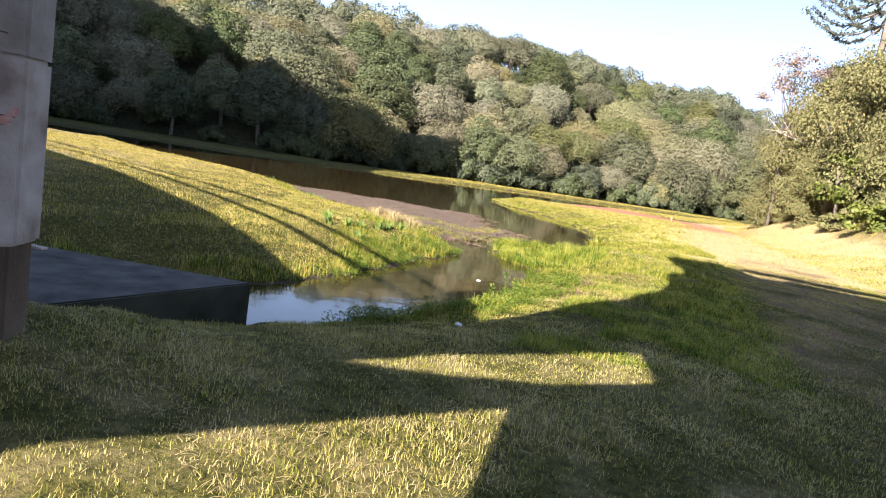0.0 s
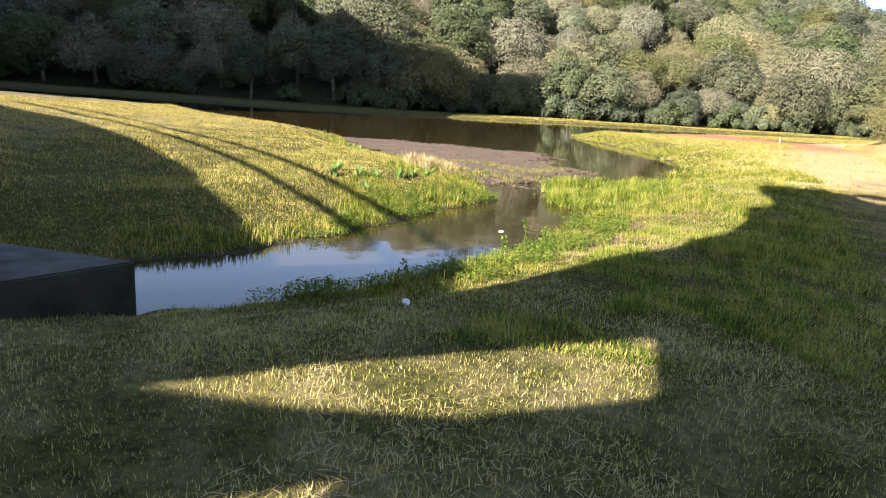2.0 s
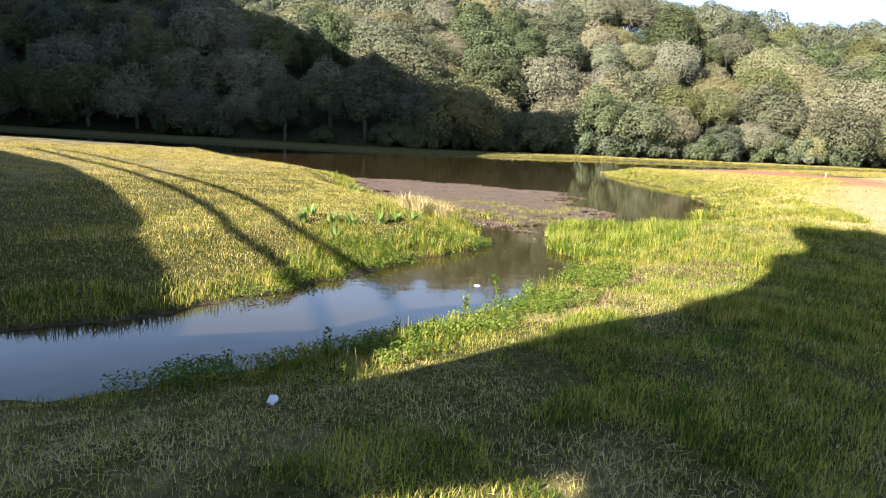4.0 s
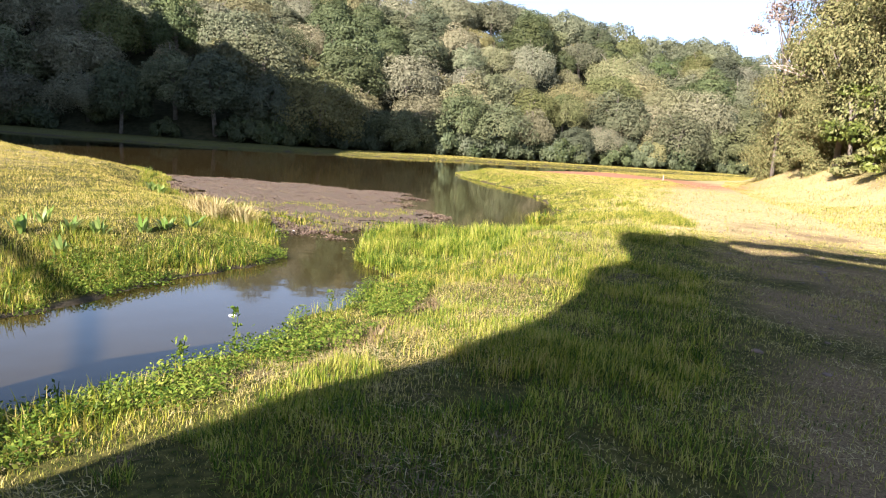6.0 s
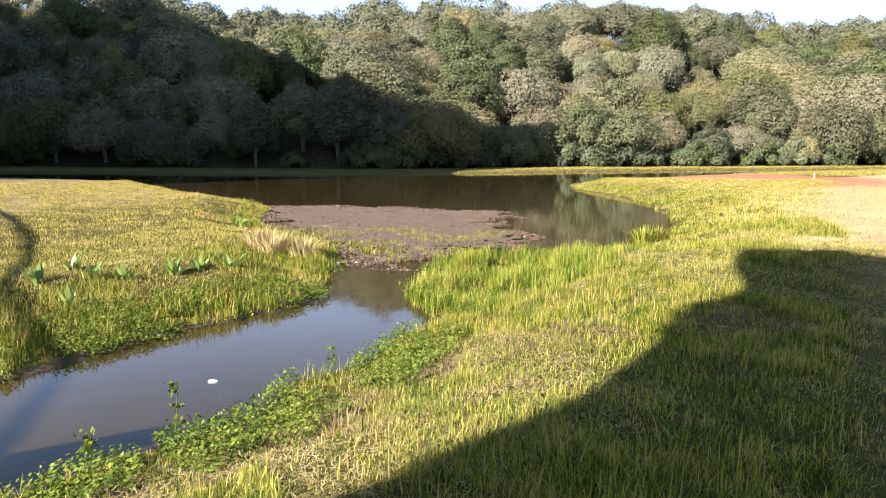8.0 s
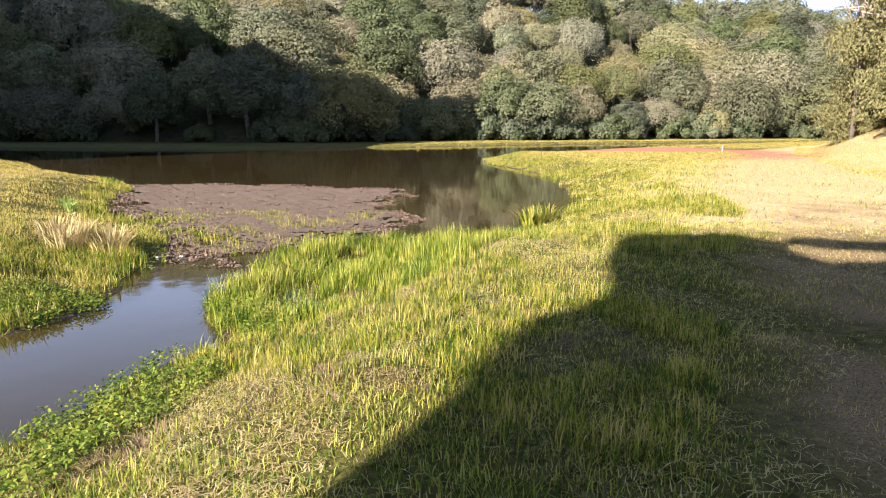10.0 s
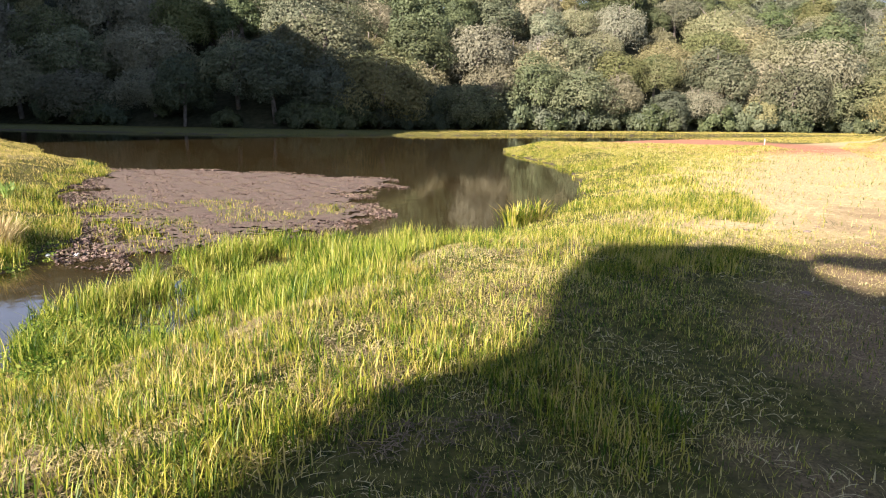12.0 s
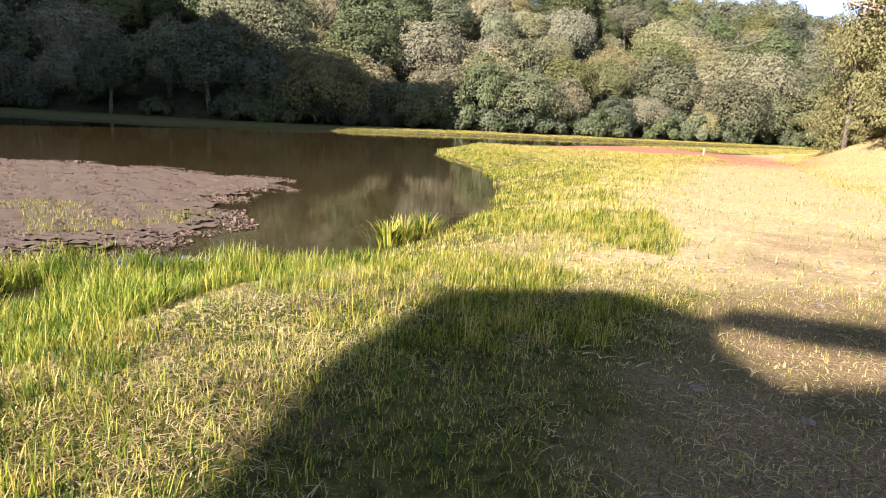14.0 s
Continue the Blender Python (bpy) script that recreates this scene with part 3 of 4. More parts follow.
def bank_trees():
    """The trees and scrub on the dry bank beside the path."""
    r = random.Random(11)
    dry = [crown_mesh(90 + k, 2.6 + 0.5 * k, 6.5 + k, 46, 36000, 0.052, DRYCROWN, -1.4, 0.55) for k in range(3)]
    trunk = trunk_mesh(3, 5.2, 0.15, 1.8, 7, BARK)
    for x, y, k, s in ((28.0, 47, 0, 1.6), (24.8, 42.0, 1, 1.2), (26.5, 51, 2, 1.0), (26, 44, 2, 1.2), (22.3, 37.5, 0, 0.9), (29.5, 57, 1, 1.0), (25.5, 39, 1, 1.5), (23.7, 33, 2, 1.3), (21.5, 29, 0, 1.0), (32.5, 63, 0, 1.0), (29.5, 48, 1, 1.35), (22, 24, 1, 1.1), (28, 35, 2, 1.4), (25, 29, 1, 1.3), (26.3, 46.6, 2, 1.25), (28.0, 50.5, 0, 1.35), (23.4, 42.6, 0, 0.75)):
        tree("bank_tree", trunk, dry[k], pose(x, y, ground_z(x, y), 0, 0, r.uniform(0, 360)) @ Matrix.Diagonal((s, s, s * 1.45, 1)), "dry yellowish bushy tree on the grassy bank", "trees on the bank")
    green = crown_mesh(120, 1.9, 4.0, 18, 5000, 0.12, GREENCROWN, 0.6, 0.5)
    for x, y, s in ((21.8, 35.4, 1.0), (20.8, 31.8, 0.9), (21.0, 27.5, 1.0)):
        tree("bank_tree", trunk_mesh(8, 3.5, 0.1, 1.2, 4, BARK), green, pose(x, y, ground_z(x, y), 0, 0, 40 * s) @ Matrix.Diagonal((s, s, s, 1)), "bright yellow-green leafy tree on the bank", "trees on the bank")
    # thin-leaved reddish tree that shows sky through its twigs
    pink = crown_mesh(131, 3.0, 4.4, 26, 3200, 0.09, PINKCROWN, 9.4, 0.3)
    tree("sparse_tree", trunk_mesh(21, 11.8, 0.13, 2.8, 12, BARK), pink, pose(23.1, 46.0, ground_z(23.1, 46.0)), "half-bare tree with sparse reddish leaves on the bank")
    # leaning dead branch
    bm = bmesh.new()
    tube(bm, [(0, 0, 0), (-0.9, 0.2, 0.9), (-2.2, 0.3, 1.2), (-3.6, 0.2, 1.5)], [0.10, 0.08, 0.05, 0.02])
    for k in range(9):
        s = 0.25 + 0.08 * k
        p = (-3.4 * s, 0.25 * s, 0.5 + 1.0 * s)
        tube(bm, [p, (p[0] - r.uniform(0.2, 0.9), p[1] + r.uniform(-0.6, 0.6), p[2] + r.uniform(-0.1, 0.8)), (p[0] - r.uniform(0.7, 1.6), p[1] + r.uniform(-0.9, 0.9), p[2] + r.uniform(0.1, 1.3))], [0.035, 0.022, 0.008], 4)
    dead = part("dead_branch", bm, PALEBARK)
    dead.matrix_basis = pose(24.0, 42.0, ground_z(24.0, 42.0) + 3.6)
    tagged(dead, "pale bare dead branch reaching out of a bank tree", "branch")
    # araucaria: drooping whorls of needle-clad arms
    root = new("araucaria_tree")
    root.matrix_basis = pose(24.8, 40.0, ground_z(24.8, 40.0))
    bm = bmesh.new()
    tube(bm, [(0, 0, -0.3), (0.1, 0, 6), (0, 0.1, 16.5)], [0.3, 0.24, 0.1])
    part("trunk", bm, BARK, root)
    cs, ns = [], []
    rr = np.random.default_rng(3)
    bm = bmesh.new()
    for ring in range(5):
        z0 = 12.3 + ring * 0.9
        for k in range(7):
            a, reach = 2 * math.pi * (k + 0.4 * ring) / 7, 5.2 - 0.4 * ring + r.uniform(-0.4, 0.4)
            pts = [Vector((math.cos(a) * reach * t, math.sin(a) * reach * t, z0 - 1.3 * math.sin(t * 2.6) + 1.5 * t * t)) for t in (0.05, 0.3, 0.55, 0.8, 1.0)]
            tube(bm, pts, [0.07, 0.06, 0.05, 0.035, 0.02], 4)
            for p, q in zip(pts[1:], pts[2:]):
                for tt in np.linspace(0, 1, 26):
                    c = p.lerp(q, float(tt))
                    for _ in range(3):
                        o = rr.normal(size=3)
                        cs.append(np.array(c) + o * 0.10)
                        ns.append(o)
    part("branches", bm, BARK, root)
    v, f = leaf_cards(np.array(cs), np.array(ns), 0.13, rr, 0.5)
    ob = new("crown", mesh_np("crown", v, f, NEEDLE))
    ob.parent = root
    tagged(root, "araucaria with drooping upturned needle branches", "tree")
    # scrub along the foot
    bush = crown_mesh(140, 1.3, 1.8, 12, 3000, 0.08, DRYCROWN, -0.3, 0.5)
    gbush = crown_mesh(141, 1.2, 1.6, 12, 3000, 0.08, GREENCROWN, -0.3, 0.5)
    for k in range(34):
        i = r.randrange(1, 4)
        f = r.random()
        (ax, ay), (bx, by) = BANK_LINE[i], BANK_LINE[i + 1]
        x, y = ax + (bx - ax) * f + r.uniform(2.8, 6.5), ay + (by - ay) * f
        ob = new("shrub", gbush if k % 4 == 0 else bush)
        s = r.uniform(0.6, 1.3)
        ob.matrix_basis = pose(x, y, ground_z(x, y), 0, 0, r.uniform(0, 360)) @ Matrix.Diagonal((s, s, s, 1))
        tagged(ob, "leafy green shrub on the bank" if k % 4 == 0 else "dry straw-coloured scrub on the bank", "shrub", "scrub on the bank")


bank_trees()


# ---- grass ----
def blades(name, label, x, y, length, width, material, lean=0.45, lying=False, simple=False):
    """Curved, pointed grass blades: two joints each."""
    n = len(x)
    z = height(x, y)[0] - 0.01
    a = rng.uniform(0, 2 * math.pi, n)
    L = length * rng.uniform(0.55, 1.35, n)
    W = width * rng.uniform(0.7, 1.3, n) * 0.5
    b = rng.uniform(0.05, 1, n) * lean
    dx, dy = np.cos(a), np.sin(a)
    px, py = -dy * W, dx * W
    up = np.full(n, 0.12) if lying else np.sqrt(np.maximum(0.05, 1 - b * b))
    base = np.stack([x, y, z + (0.02 if lying else 0)], 1)
    side = np.stack([px, py, np.zeros(n)], 1)
    mid = base + np.stack([dx * L * b * 0.35, dy * L * b * 0.35, L * up * 0.55], 1)
    tip = base + np.stack([dx * L * b * 1.1, dy * L * b * 1.1, L * up * (0.4 if lying else 0.95)], 1)
    v = np.stack([base - side, base + side, mid + side * 0.8, mid - side * 0.8, tip], 1).reshape(-1, 3)
    if simple:
        v = np.stack([base - side, base + side, tip], 1).reshape(-1, 3)
        return tagged(new(name, mesh_np(name, v, np.arange(3 * n).reshape(n, 3), material)), label, "grass", kind="stuff")
    i = np.arange(n)[:, None] * 5
    f = np.concatenate([i + [0, 1, 2], i + [0, 2, 3], i + [3, 2, 4]])
    return tagged(new(name, mesh_np(name, v, f, material)), label, "grass", kind="stuff")


def scatter(n, x0, x1, y0, y1):
    return rng.uniform(x0, x1, n), rng.uniform(y0, y1, n)


def clumped(x, y, f, seed, cut):
    return wavy(x, y, f, seed) + 0.5 * wavy(x, y, f * 2.7, seed + 1) > cut


def keep(mask, *arrays):
    return [a[mask] for a in arrays]


def lawns():
    # near lawn, thick close to the walker
    x, y = scatter(820000, -5.5, 11, -1.5, 16)
    z, sd, wd, bd = height(x, y)
    pd = seg_distance(x, y, PATH_LINE, False)
    want = np.maximum(smooth(0.6, 2.0, pd), 0.30 + 0.3 * wavy(x, y, 1.7, 2))
    x, y = keep((sd > 0.05) & (rng.uniform(0, 1, len(x)) < want) & ~inside(x, y, APRON), x, y)
    near = y + 0.5 * wavy(x, y, 1.3, 2) < 4.3
    for part_of, material, label in ((near, NEARLAWN, "short pale mown grass"), (~near, LAWN, "short mown grass, green and straw-yellow")):
        px, py = keep(part_of, x, y)
        blades("lawn_grass", label, px, py, 0.047 * (1 + 0.45 * wavy(px, py, 2.4, 3)), 0.0065, material, 1.15, False, True)
    # left bank and the ground further on
    x, y = scatter(330000, -22, 0, 4.5, 37)
    z, sd, wd, bd = height(x, y)
    x, y = keep((sd > 0.05) & (sd < 20), x, y)
    blades("lawn_grass", "short yellow-green grass on the far bank of the stream", x, y, 0.075 * (1 + 0.45 * wavy(x, y, 1.8, 3)), 0.012, BANKLAWN, 1.1, False, True)
    x, y = scatter(260000, 1.5, 16, 15, 46)
    z, sd, wd, bd = height(x, y)
    pd = seg_distance(x, y, PATH_LINE, False)
    x, y = keep((sd > 0.05) & (rng.uniform(0, 1, len(x)) < smooth(1.5, 4.5, pd) + 0.08), x, y)
    blades("lawn_grass", "sunlit yellow-green grass beside the pond", x, y, 0.09 * (1 + 0.45 * wavy(x, y, 1.5, 3)), 0.015, LAWN, 1.1, False, True)
    x, y = scatter(150000, -10, 45, 60, 108)
    z, sd, wd, bd = height(x, y)
    x, y = keep((sd > 0.0) & (sd < 9) & (wd < 1), x, y)
    blades("shore_grass", "sunlit grass strip along the far shore", x, y, 0.13, 0.03, BANKLAWN, 0.9, False, True)
    # dry straw left from mowing
    x, y = scatter(120000, -4, 10, -1.5, 16)
    z, sd, wd, bd = height(x, y)
    x, y = keep((sd > 0.35) & clumped(x, y, 2.3, 9, 0.05) & ~inside(x, y, APRON), x, y)
    blades("mown_straw", "dry pale straw lying on the grass", x, y, 0.11, 0.005, STRAW, 1.0, True)
    x, y = scatter(220000, 0, 7, 5, 19)
    z, sd, wd, bd = height(x, y)
    x, y = keep((sd > 0.4) & (rng.uniform(0, 1, len(x)) < straw_band(x, y) * (0.35 + 0.65 * clumped(x, y, 2.0, 3, -0.2))), x, y)
    blades("mown_straw", "pale dry cut grass lying in a strip beside the pond", x, y, 0.10, 0.005, STRAW, 1.0, True)
    x, y = scatter(40000, -20, -0.5, 5, 37)
    z, sd, wd, bd = height(x, y)
    x, y = keep((sd > 0.5) & (sd < 16) & clumped(x, y, 0.9, 5, -0.2), x, y)
    blades("mown_straw", "dry straw among the grass of the stream bank", x, y, 0.12, 0.010, STRAW, 1.0, True)
    x, y = scatter(60000, 3, 24, 6, 48)
    z, sd, wd, bd = height(x, y)
    x, y = keep((sd > 1.5) & (bd < 6) & (y > 13), x, y)
    blades("mown_straw", "dry straw on the sunny path", x, y, 0.14, 0.012, STRAW, 1.0, True)
    x, y = scatter(150000, 10, 32, 11, 62)
    z, sd, wd, bd = height(x, y)
    x, y = keep((bd > -1.5) & (bd < 8), x, y)
    blades("bank_grass", "dry yellow grass on the bank", x, y, 0.10, 0.012, BANKLAWN, 1.1)


def tall_grass():
    # band of longer grass between shore and path
    x, y = scatter(260000, -3, 8, 3.5, 20)
    z, sd, wd, bd = height(x, y)
    pd = seg_distance(x, y, PATH_LINE, False)
    m = (sd > 0.02) & (pd > 2.2) & (sd < 3.8) & clumped(x, y, 1.7, 4, 0.12) & (rng.uniform(0, 1, len(x)) < 0.55 + 0.45 * smooth(1.4, 0.2, sd))
    m &= (rng.uniform(0, 1, len(x)) > 0.75 * straw_band(x, y)) & (pd > 2.5)
    m &= ~inside(x, y, APRON) & ((y > 6.5) | (sd < 1.2))
    x, y = keep(m, x, y)
    blades("tall_grass", "longer bright green grass near the water", x, y, 0.095 * (1 + 0.4 * wavy(x, y, 3.3, 7)), 0.006, TALL, 1.05)
    # thick marsh clump
    x, y = scatter(75000, 0, 5, 10.8, 17.6)
    z, sd, wd, bd = height(x, y)
    x, y = keep(inside(x, y, MARSH) & (sd > -0.1) & clumped(x, y, 2.2, 2, -0.55) & (rng.uniform(0, 1, len(x)) < 0.55 + 0.45 * clumped(x, y, 6.0, 4, -0.1)), x, y)
    blades("marsh_grass", "thick tall bright green marsh grass clump", x, y, 0.22 * (1 + 0.4 * wavy(x, y, 2.9, 5)), 0.009, GREENBLADE, 0.95)
    # left shore fringe
    x, y = scatter(150000, -10, 0.2, 4.5, 26)
    z, sd, wd, bd = height(x, y)
    x, y = keep((sd > -0.05) & (sd < 0.8) & clumped(x, y, 1.9, 6, -0.1), x, y)
    blades("shore_grass", "green grass fringe along the stream bank", x, y, 0.17 * (1 + 0.4 * wavy(x, y, 2.1, 3)), 0.010, TALL, 0.85)
    # pond side of the far meadow
    x, y = scatter(120000, 1, 10, 17.5, 47)
    z, sd, wd, bd = height(x, y)
    x, y = keep((sd > -0.1) & (sd < 2.4) & clumped(x, y, 1.1, 3, 0.05), x, y)
    blades("shore_grass", "bright green grass fringe along the pond", x, y, 0.13 * (1 + 0.4 * wavy(x, y, 1.9, 7)), 0.014, TALL, 0.95)


def shade_grass():
    """Soft green uncut grass between the mown lawn and the trodden path."""
    x, y = scatter(260000, -1.5, 6, 2.6, 15)
    z, sd, wd, bd = height(x, y)
    pd = seg_distance(x, y, PATH_LINE, False)
    m = (sd > 0.7) & (pd > 1.5) & (pd < 4.6) & clumped(x, y, 1.5, 21, -0.35) & (rng.uniform(0, 1, len(x)) < smooth(1.5, 2.6, pd) * (0.22 + 0.78 * smooth(10, 6.5, y)))
    x, y = keep(m, x, y)
    blades("uncut_grass", "soft green uncut grass beside the path", x, y, 0.085 * (1 + 0.4 * wavy(x, y, 2.6, 11)), 0.006, GREENBLADE, 1.0)


def grass_tufts():
    """Standing tufts in the unmown band, each a handful of blades round one root."""
    cx, cy = scatter(12000, -3, 8, 4, 20)
    z, sd, wd, bd = height(cx, cy)
    pd = seg_distance(cx, cy, PATH_LINE, False)
    cx, cy = keep((sd > 0.1) & (sd < 4.2) & (pd > 1.9) & clumped(cx, cy, 1.1, 4, 0.0) & ~inside(cx, cy, MARSH) & ~inside(cx, cy, APRON) & ((cy > 6) | (sd < 1.0)), cx, cy)
    cx, cy = keep(rng.uniform(0, 1, len(cx)) > 0.3 * straw_band(cx, cy), cx, cy)
    k = 30
    spread = 0.06
    x = np.repeat(cx, k) + rng.normal(0, spread, len(cx) * k)
    y = np.repeat(cy, k) + rng.normal(0, spread, len(cy) * k)
    size = np.repeat(rng.uniform(0.06, 0.18, len(cx)), k)
    blades("grass_tufts", "upright green grass tufts in the unmown strip", x, y, size, 0.006, TALL, 1.05)


def dead_mats():
    """Brown, trampled dead grass lying in small patches between shore and path."""
    x, y = scatter(120000, -1, 6, 4.5, 15)
    z, sd, wd, bd = height(x, y)
    pd = seg_distance(x, y, PATH_LINE, False)
    x, y = keep((sd > 0.5) & (pd > 2.2) & clumped(x, y, 2.9, 14, 0.55), x, y)
    blades("dead_grass", "brown trampled dead grass in patches", x, y, 0.12, 0.006, DEADGRASS, 1.0, True)


dead_mats()
lawns()
tall_grass()
shade_grass()
grass_tufts()


def leafy_patch(name, label, x, y, size, material, lift=0.1):
    z = np.maximum(0.005, height(x, y)[0])
    c = np.stack([x, y, z + rng.uniform(0.01, lift, len(x))], 1)
    v, f = leaf_cards(c, np.tile([0, 0, 1.0], (len(x), 1)), size, rng, 1.0, 0.45)
    return tagged(new(name, mesh_np(name, v, f, material)), label, "plants", kind="stuff")


def shore_plants():
    x, y = scatter(120000, -2.5, 1.9, 4, 12)
    sd = height(x, y)[1]
    x, y = keep((sd > -0.15) & (sd < 1.0) & clumped(x, y, 2.6, 8, -0.25), x, y)
    leafy_patch("waterside_herbs", "low bright green creeping herbs at the water's edge", x, y, 0.015, HERB, 0.13)
    x, y = scatter(20000, -4, 0.3, 8, 16)
    sd = height(x, y)[1]
    x, y = keep((sd > -0.3) & (sd < 0.4) & clumped(x, y, 2.1, 12, 0.35), x, y)
    leafy_patch("waterside_herbs", "green herbs growing into the stream", x, y, 0.02, HERB, 0.07)


shore_plants()


def weed_mat():
    """Floating purple-brown water fern, thick in the middle, broken towards its edges."""
    outline = [(-1.4, 14.3), (-0.2, 14.1), (0.5, 14.9), (1.0, 16.3), (1.9, 18.6), (1.0, 20.0), (0.2, 21.2), (0.8, 23.2), (0.0, 24.9), (-2.0, 25.4), (-5.2, 26.0), (-8.9, 25.2), (-7.2, 22.5), (-5.2, 19.2), (-3.0, 17.0), (-1.8, 15.6)]
    xs, ys = np.arange(-9.5, 2.6, 0.08), np.arange(13.8, 26.5, 0.08)
    X, Y = np.meshgrid(xs, ys)
    d = seg_distance(X, Y, outline) * np.where(inside(X, Y, outline), 1, -1) + 0.35 * wavy(X, Y, 1.6, 1) + 0.22 * wavy(X, Y, 5, 2) + 0.12 * wavy(X, Y, 13, 3)
    d = d - 0.35 * smooth(17.5, 14, Y) - 0.25 + (0.15 + 0.75 * smooth(20.5, 15, Y)) * np.minimum(0, rng.normal(0, 0.9, X.shape) + 0.8 * wavy(X, Y * 2.5, 4.5, 9))
    Z = 0.006 + 0.012 * (1 + wavy(X, Y, 9, 4)) + 0.01 * (1 + wavy(X, Y, 23, 5))
    nx = len(xs)
    i = (np.arange(len(ys) - 1)[:, None] * nx + np.arange(nx - 1)[None])
    i = i[d[:-1, :-1] > 0.05].ravel()
    me = mesh_np("floating_weed", np.stack([X, Y, Z], -1).reshape(-1, 3), np.stack([i, i + 1, i + nx + 1, i + nx], -1), WEED, True)
    tagged(new("floating_weed", me), "purple-brown water fern mat floating on the pond", "water plants", kind="stuff")
    x, y = scatter(170000, -9.5, 2.6, 13.8, 26.5)
    dd = seg_distance(x, y, outline) * np.where(inside(x, y, outline), 1, -1) + 0.3 * wavy(x, y, 1.6, 1)
    x, y = keep((dd > -0.25) & (clumped(x, y, 3.0, 3, -0.1)), x, y)
    c = np.stack([x, y, rng.uniform(0.008, 0.03, len(x))], 1)
    v, f = leaf_cards(c, np.tile([0, 0, 1.0], (len(x), 1)), 0.024, rng, 1, 0.42)
    tagged(new("floating_weed", mesh_np("floating_weed", v, f, WEEDLEAF)), "loose fronds of brown water fern", "water plants", kind="stuff")


weed_mat()


def emergent_grass():
    """Thin shoots coming up through the near side of the floating weed."""
    x, y = scatter(9000, -4.2, 1.0, 14.6, 19.5)
    x, y = keep(inside(x, y, POND) & clumped(x, y, 2.6, 17, -0.05), x, y)
    n = len(x)
    a, tall = rng.uniform(0, 6.283, n), rng.uniform(0.04, 0.13, n)
    foot = np.stack([x, y, np.zeros(n)], 1)
    side = np.stack([np.cos(a), np.sin(a), np.zeros(n)], 1) * 0.006
    tip = foot + np.stack([rng.normal(0, 0.025, n), rng.normal(0, 0.025, n), tall], 1)
    v = np.stack([foot - side, foot + side, tip], 1).reshape(-1, 3)
    tagged(new("emergent_grass", mesh_np("emergent_grass", v, np.arange(3 * n).reshape(n, 3), TALL)), "thin green shoots rising through the floating weed", "grass", kind="stuff")


emergent_grass()


# ---- concrete pillar and apron at the start ----
def box(bm, corners, z0, z1, bevel=0.02):
    lo = [bm.verts.new((x, y, z0)) for x, y in corners]
    f = bm.faces.new(lo)
    got = bmesh.ops.extrude_face_region(bm, geom=[f])
    bmesh.ops.translate(bm, vec=(0, 0, z1 - z0), verts=[v for v in got["geom"] if isinstance(v, bmesh.types.BMVert)])
    bmesh.ops.recalc_face_normals(bm, faces=bm.faces)
    if bevel:
        bmesh.ops.bevel(bm, geom=list(bm.edges), offset=bevel, segments=2, affect="EDGES")


def pillar():
    root = new("concrete_pillar")
    root.matrix_basis = pose(-3.77, 0.40, 0.3)
    root_place = Vector((-3.55, 0.35, 0.3))

    def local(pts):
        return [(x - root_place.x, y - root_place.y) for x, y in pts]

    body = [(-3.28, 0.62), (-4.05, -0.06), (-4.10, 0.27), (-3.33, 0.95)]
    bm = bmesh.new()
    box(bm, local([(-3.32, 0.615), (-4.03, -0.03), (-4.08, 0.25), (-3.36, 0.92)]), -0.2, 0.82)
    part("base", bm, SOILED, root, "brown soiled lower part of the pillar")
    bm = bmesh.new()
    box(bm, local(body), 0.8, 2.0, 0.02)
    part("shaft", bm, WHITEWASH, root, "stained whitewashed board-marked concrete")
    bm = bmesh.new()
    box(bm, local(body), 1.99, 3.3, 0.02)
    part("upper_shaft", bm, BARECONCRETE, root, "bare grey-brown concrete above the whitewash")
    # board marks left by the formwork
    r = random.Random(4)
    fx, fy = Vector((-0.82, -0.72, 0)).normalized(), Vector((0.66, -0.75, 0))
    for k in range(26):
        bm = bmesh.new()
        a, w, z = r.uniform(0.02, 0.5), r.uniform(0.2, 0.5), 0.62 + k * 0.085 + r.uniform(-0.03, 0.03)
        p = Vector((-3.28, 0.62, 0)) - root_place + fx * a + Vector((0, 0, z + 0.3))
        q = p + fx * w + Vector((0, 0, r.uniform(-0.02, 0.02)))
        tube(bm, [p, p.lerp(q, 0.5) + Vector((0, 0, 0.008)), q], [0.004, 0.007, 0.003], 5)
        part("board_mark", bm, SOILED, root)
    for a, z in ((0.05, 1.96), (0.09, 1.90), (0.22, 1.93), (0.42, 1.88), (0.16, 1.30), (0.45, 1.55), (0.50, 1.50)):
        bm = bmesh.new()
        p = Vector((-3.28, 0.62, 0)) - root_place + fx * a + fy * 0.004 + Vector((0, 0, z))
        rim = []
        for j in range(11):
            w = 2 * math.pi * j / 11
            q = r.uniform(0.02, 0.05)
            rim.append(bm.verts.new(p + fx * math.cos(w) * q + Vector((0, 0, math.sin(w) * q))))
        bm.faces.new(rim)
        part("paint_mark", bm, REDSTAIN, root)
    tagged(root, "whitewashed concrete pillar with brown soiled base", "pillar")


pillar()


def apron():
    bm = bmesh.new()
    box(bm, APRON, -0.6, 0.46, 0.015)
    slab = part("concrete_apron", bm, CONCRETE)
    slab.data.materials.append(DARKCONCRETE)
    # top faces keep the grey concrete, all other faces get the darker one
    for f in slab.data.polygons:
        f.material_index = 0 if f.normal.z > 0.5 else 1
    tagged(slab, "worn grey concrete apron above the stream", "concrete slab", kind="structure")


apron()


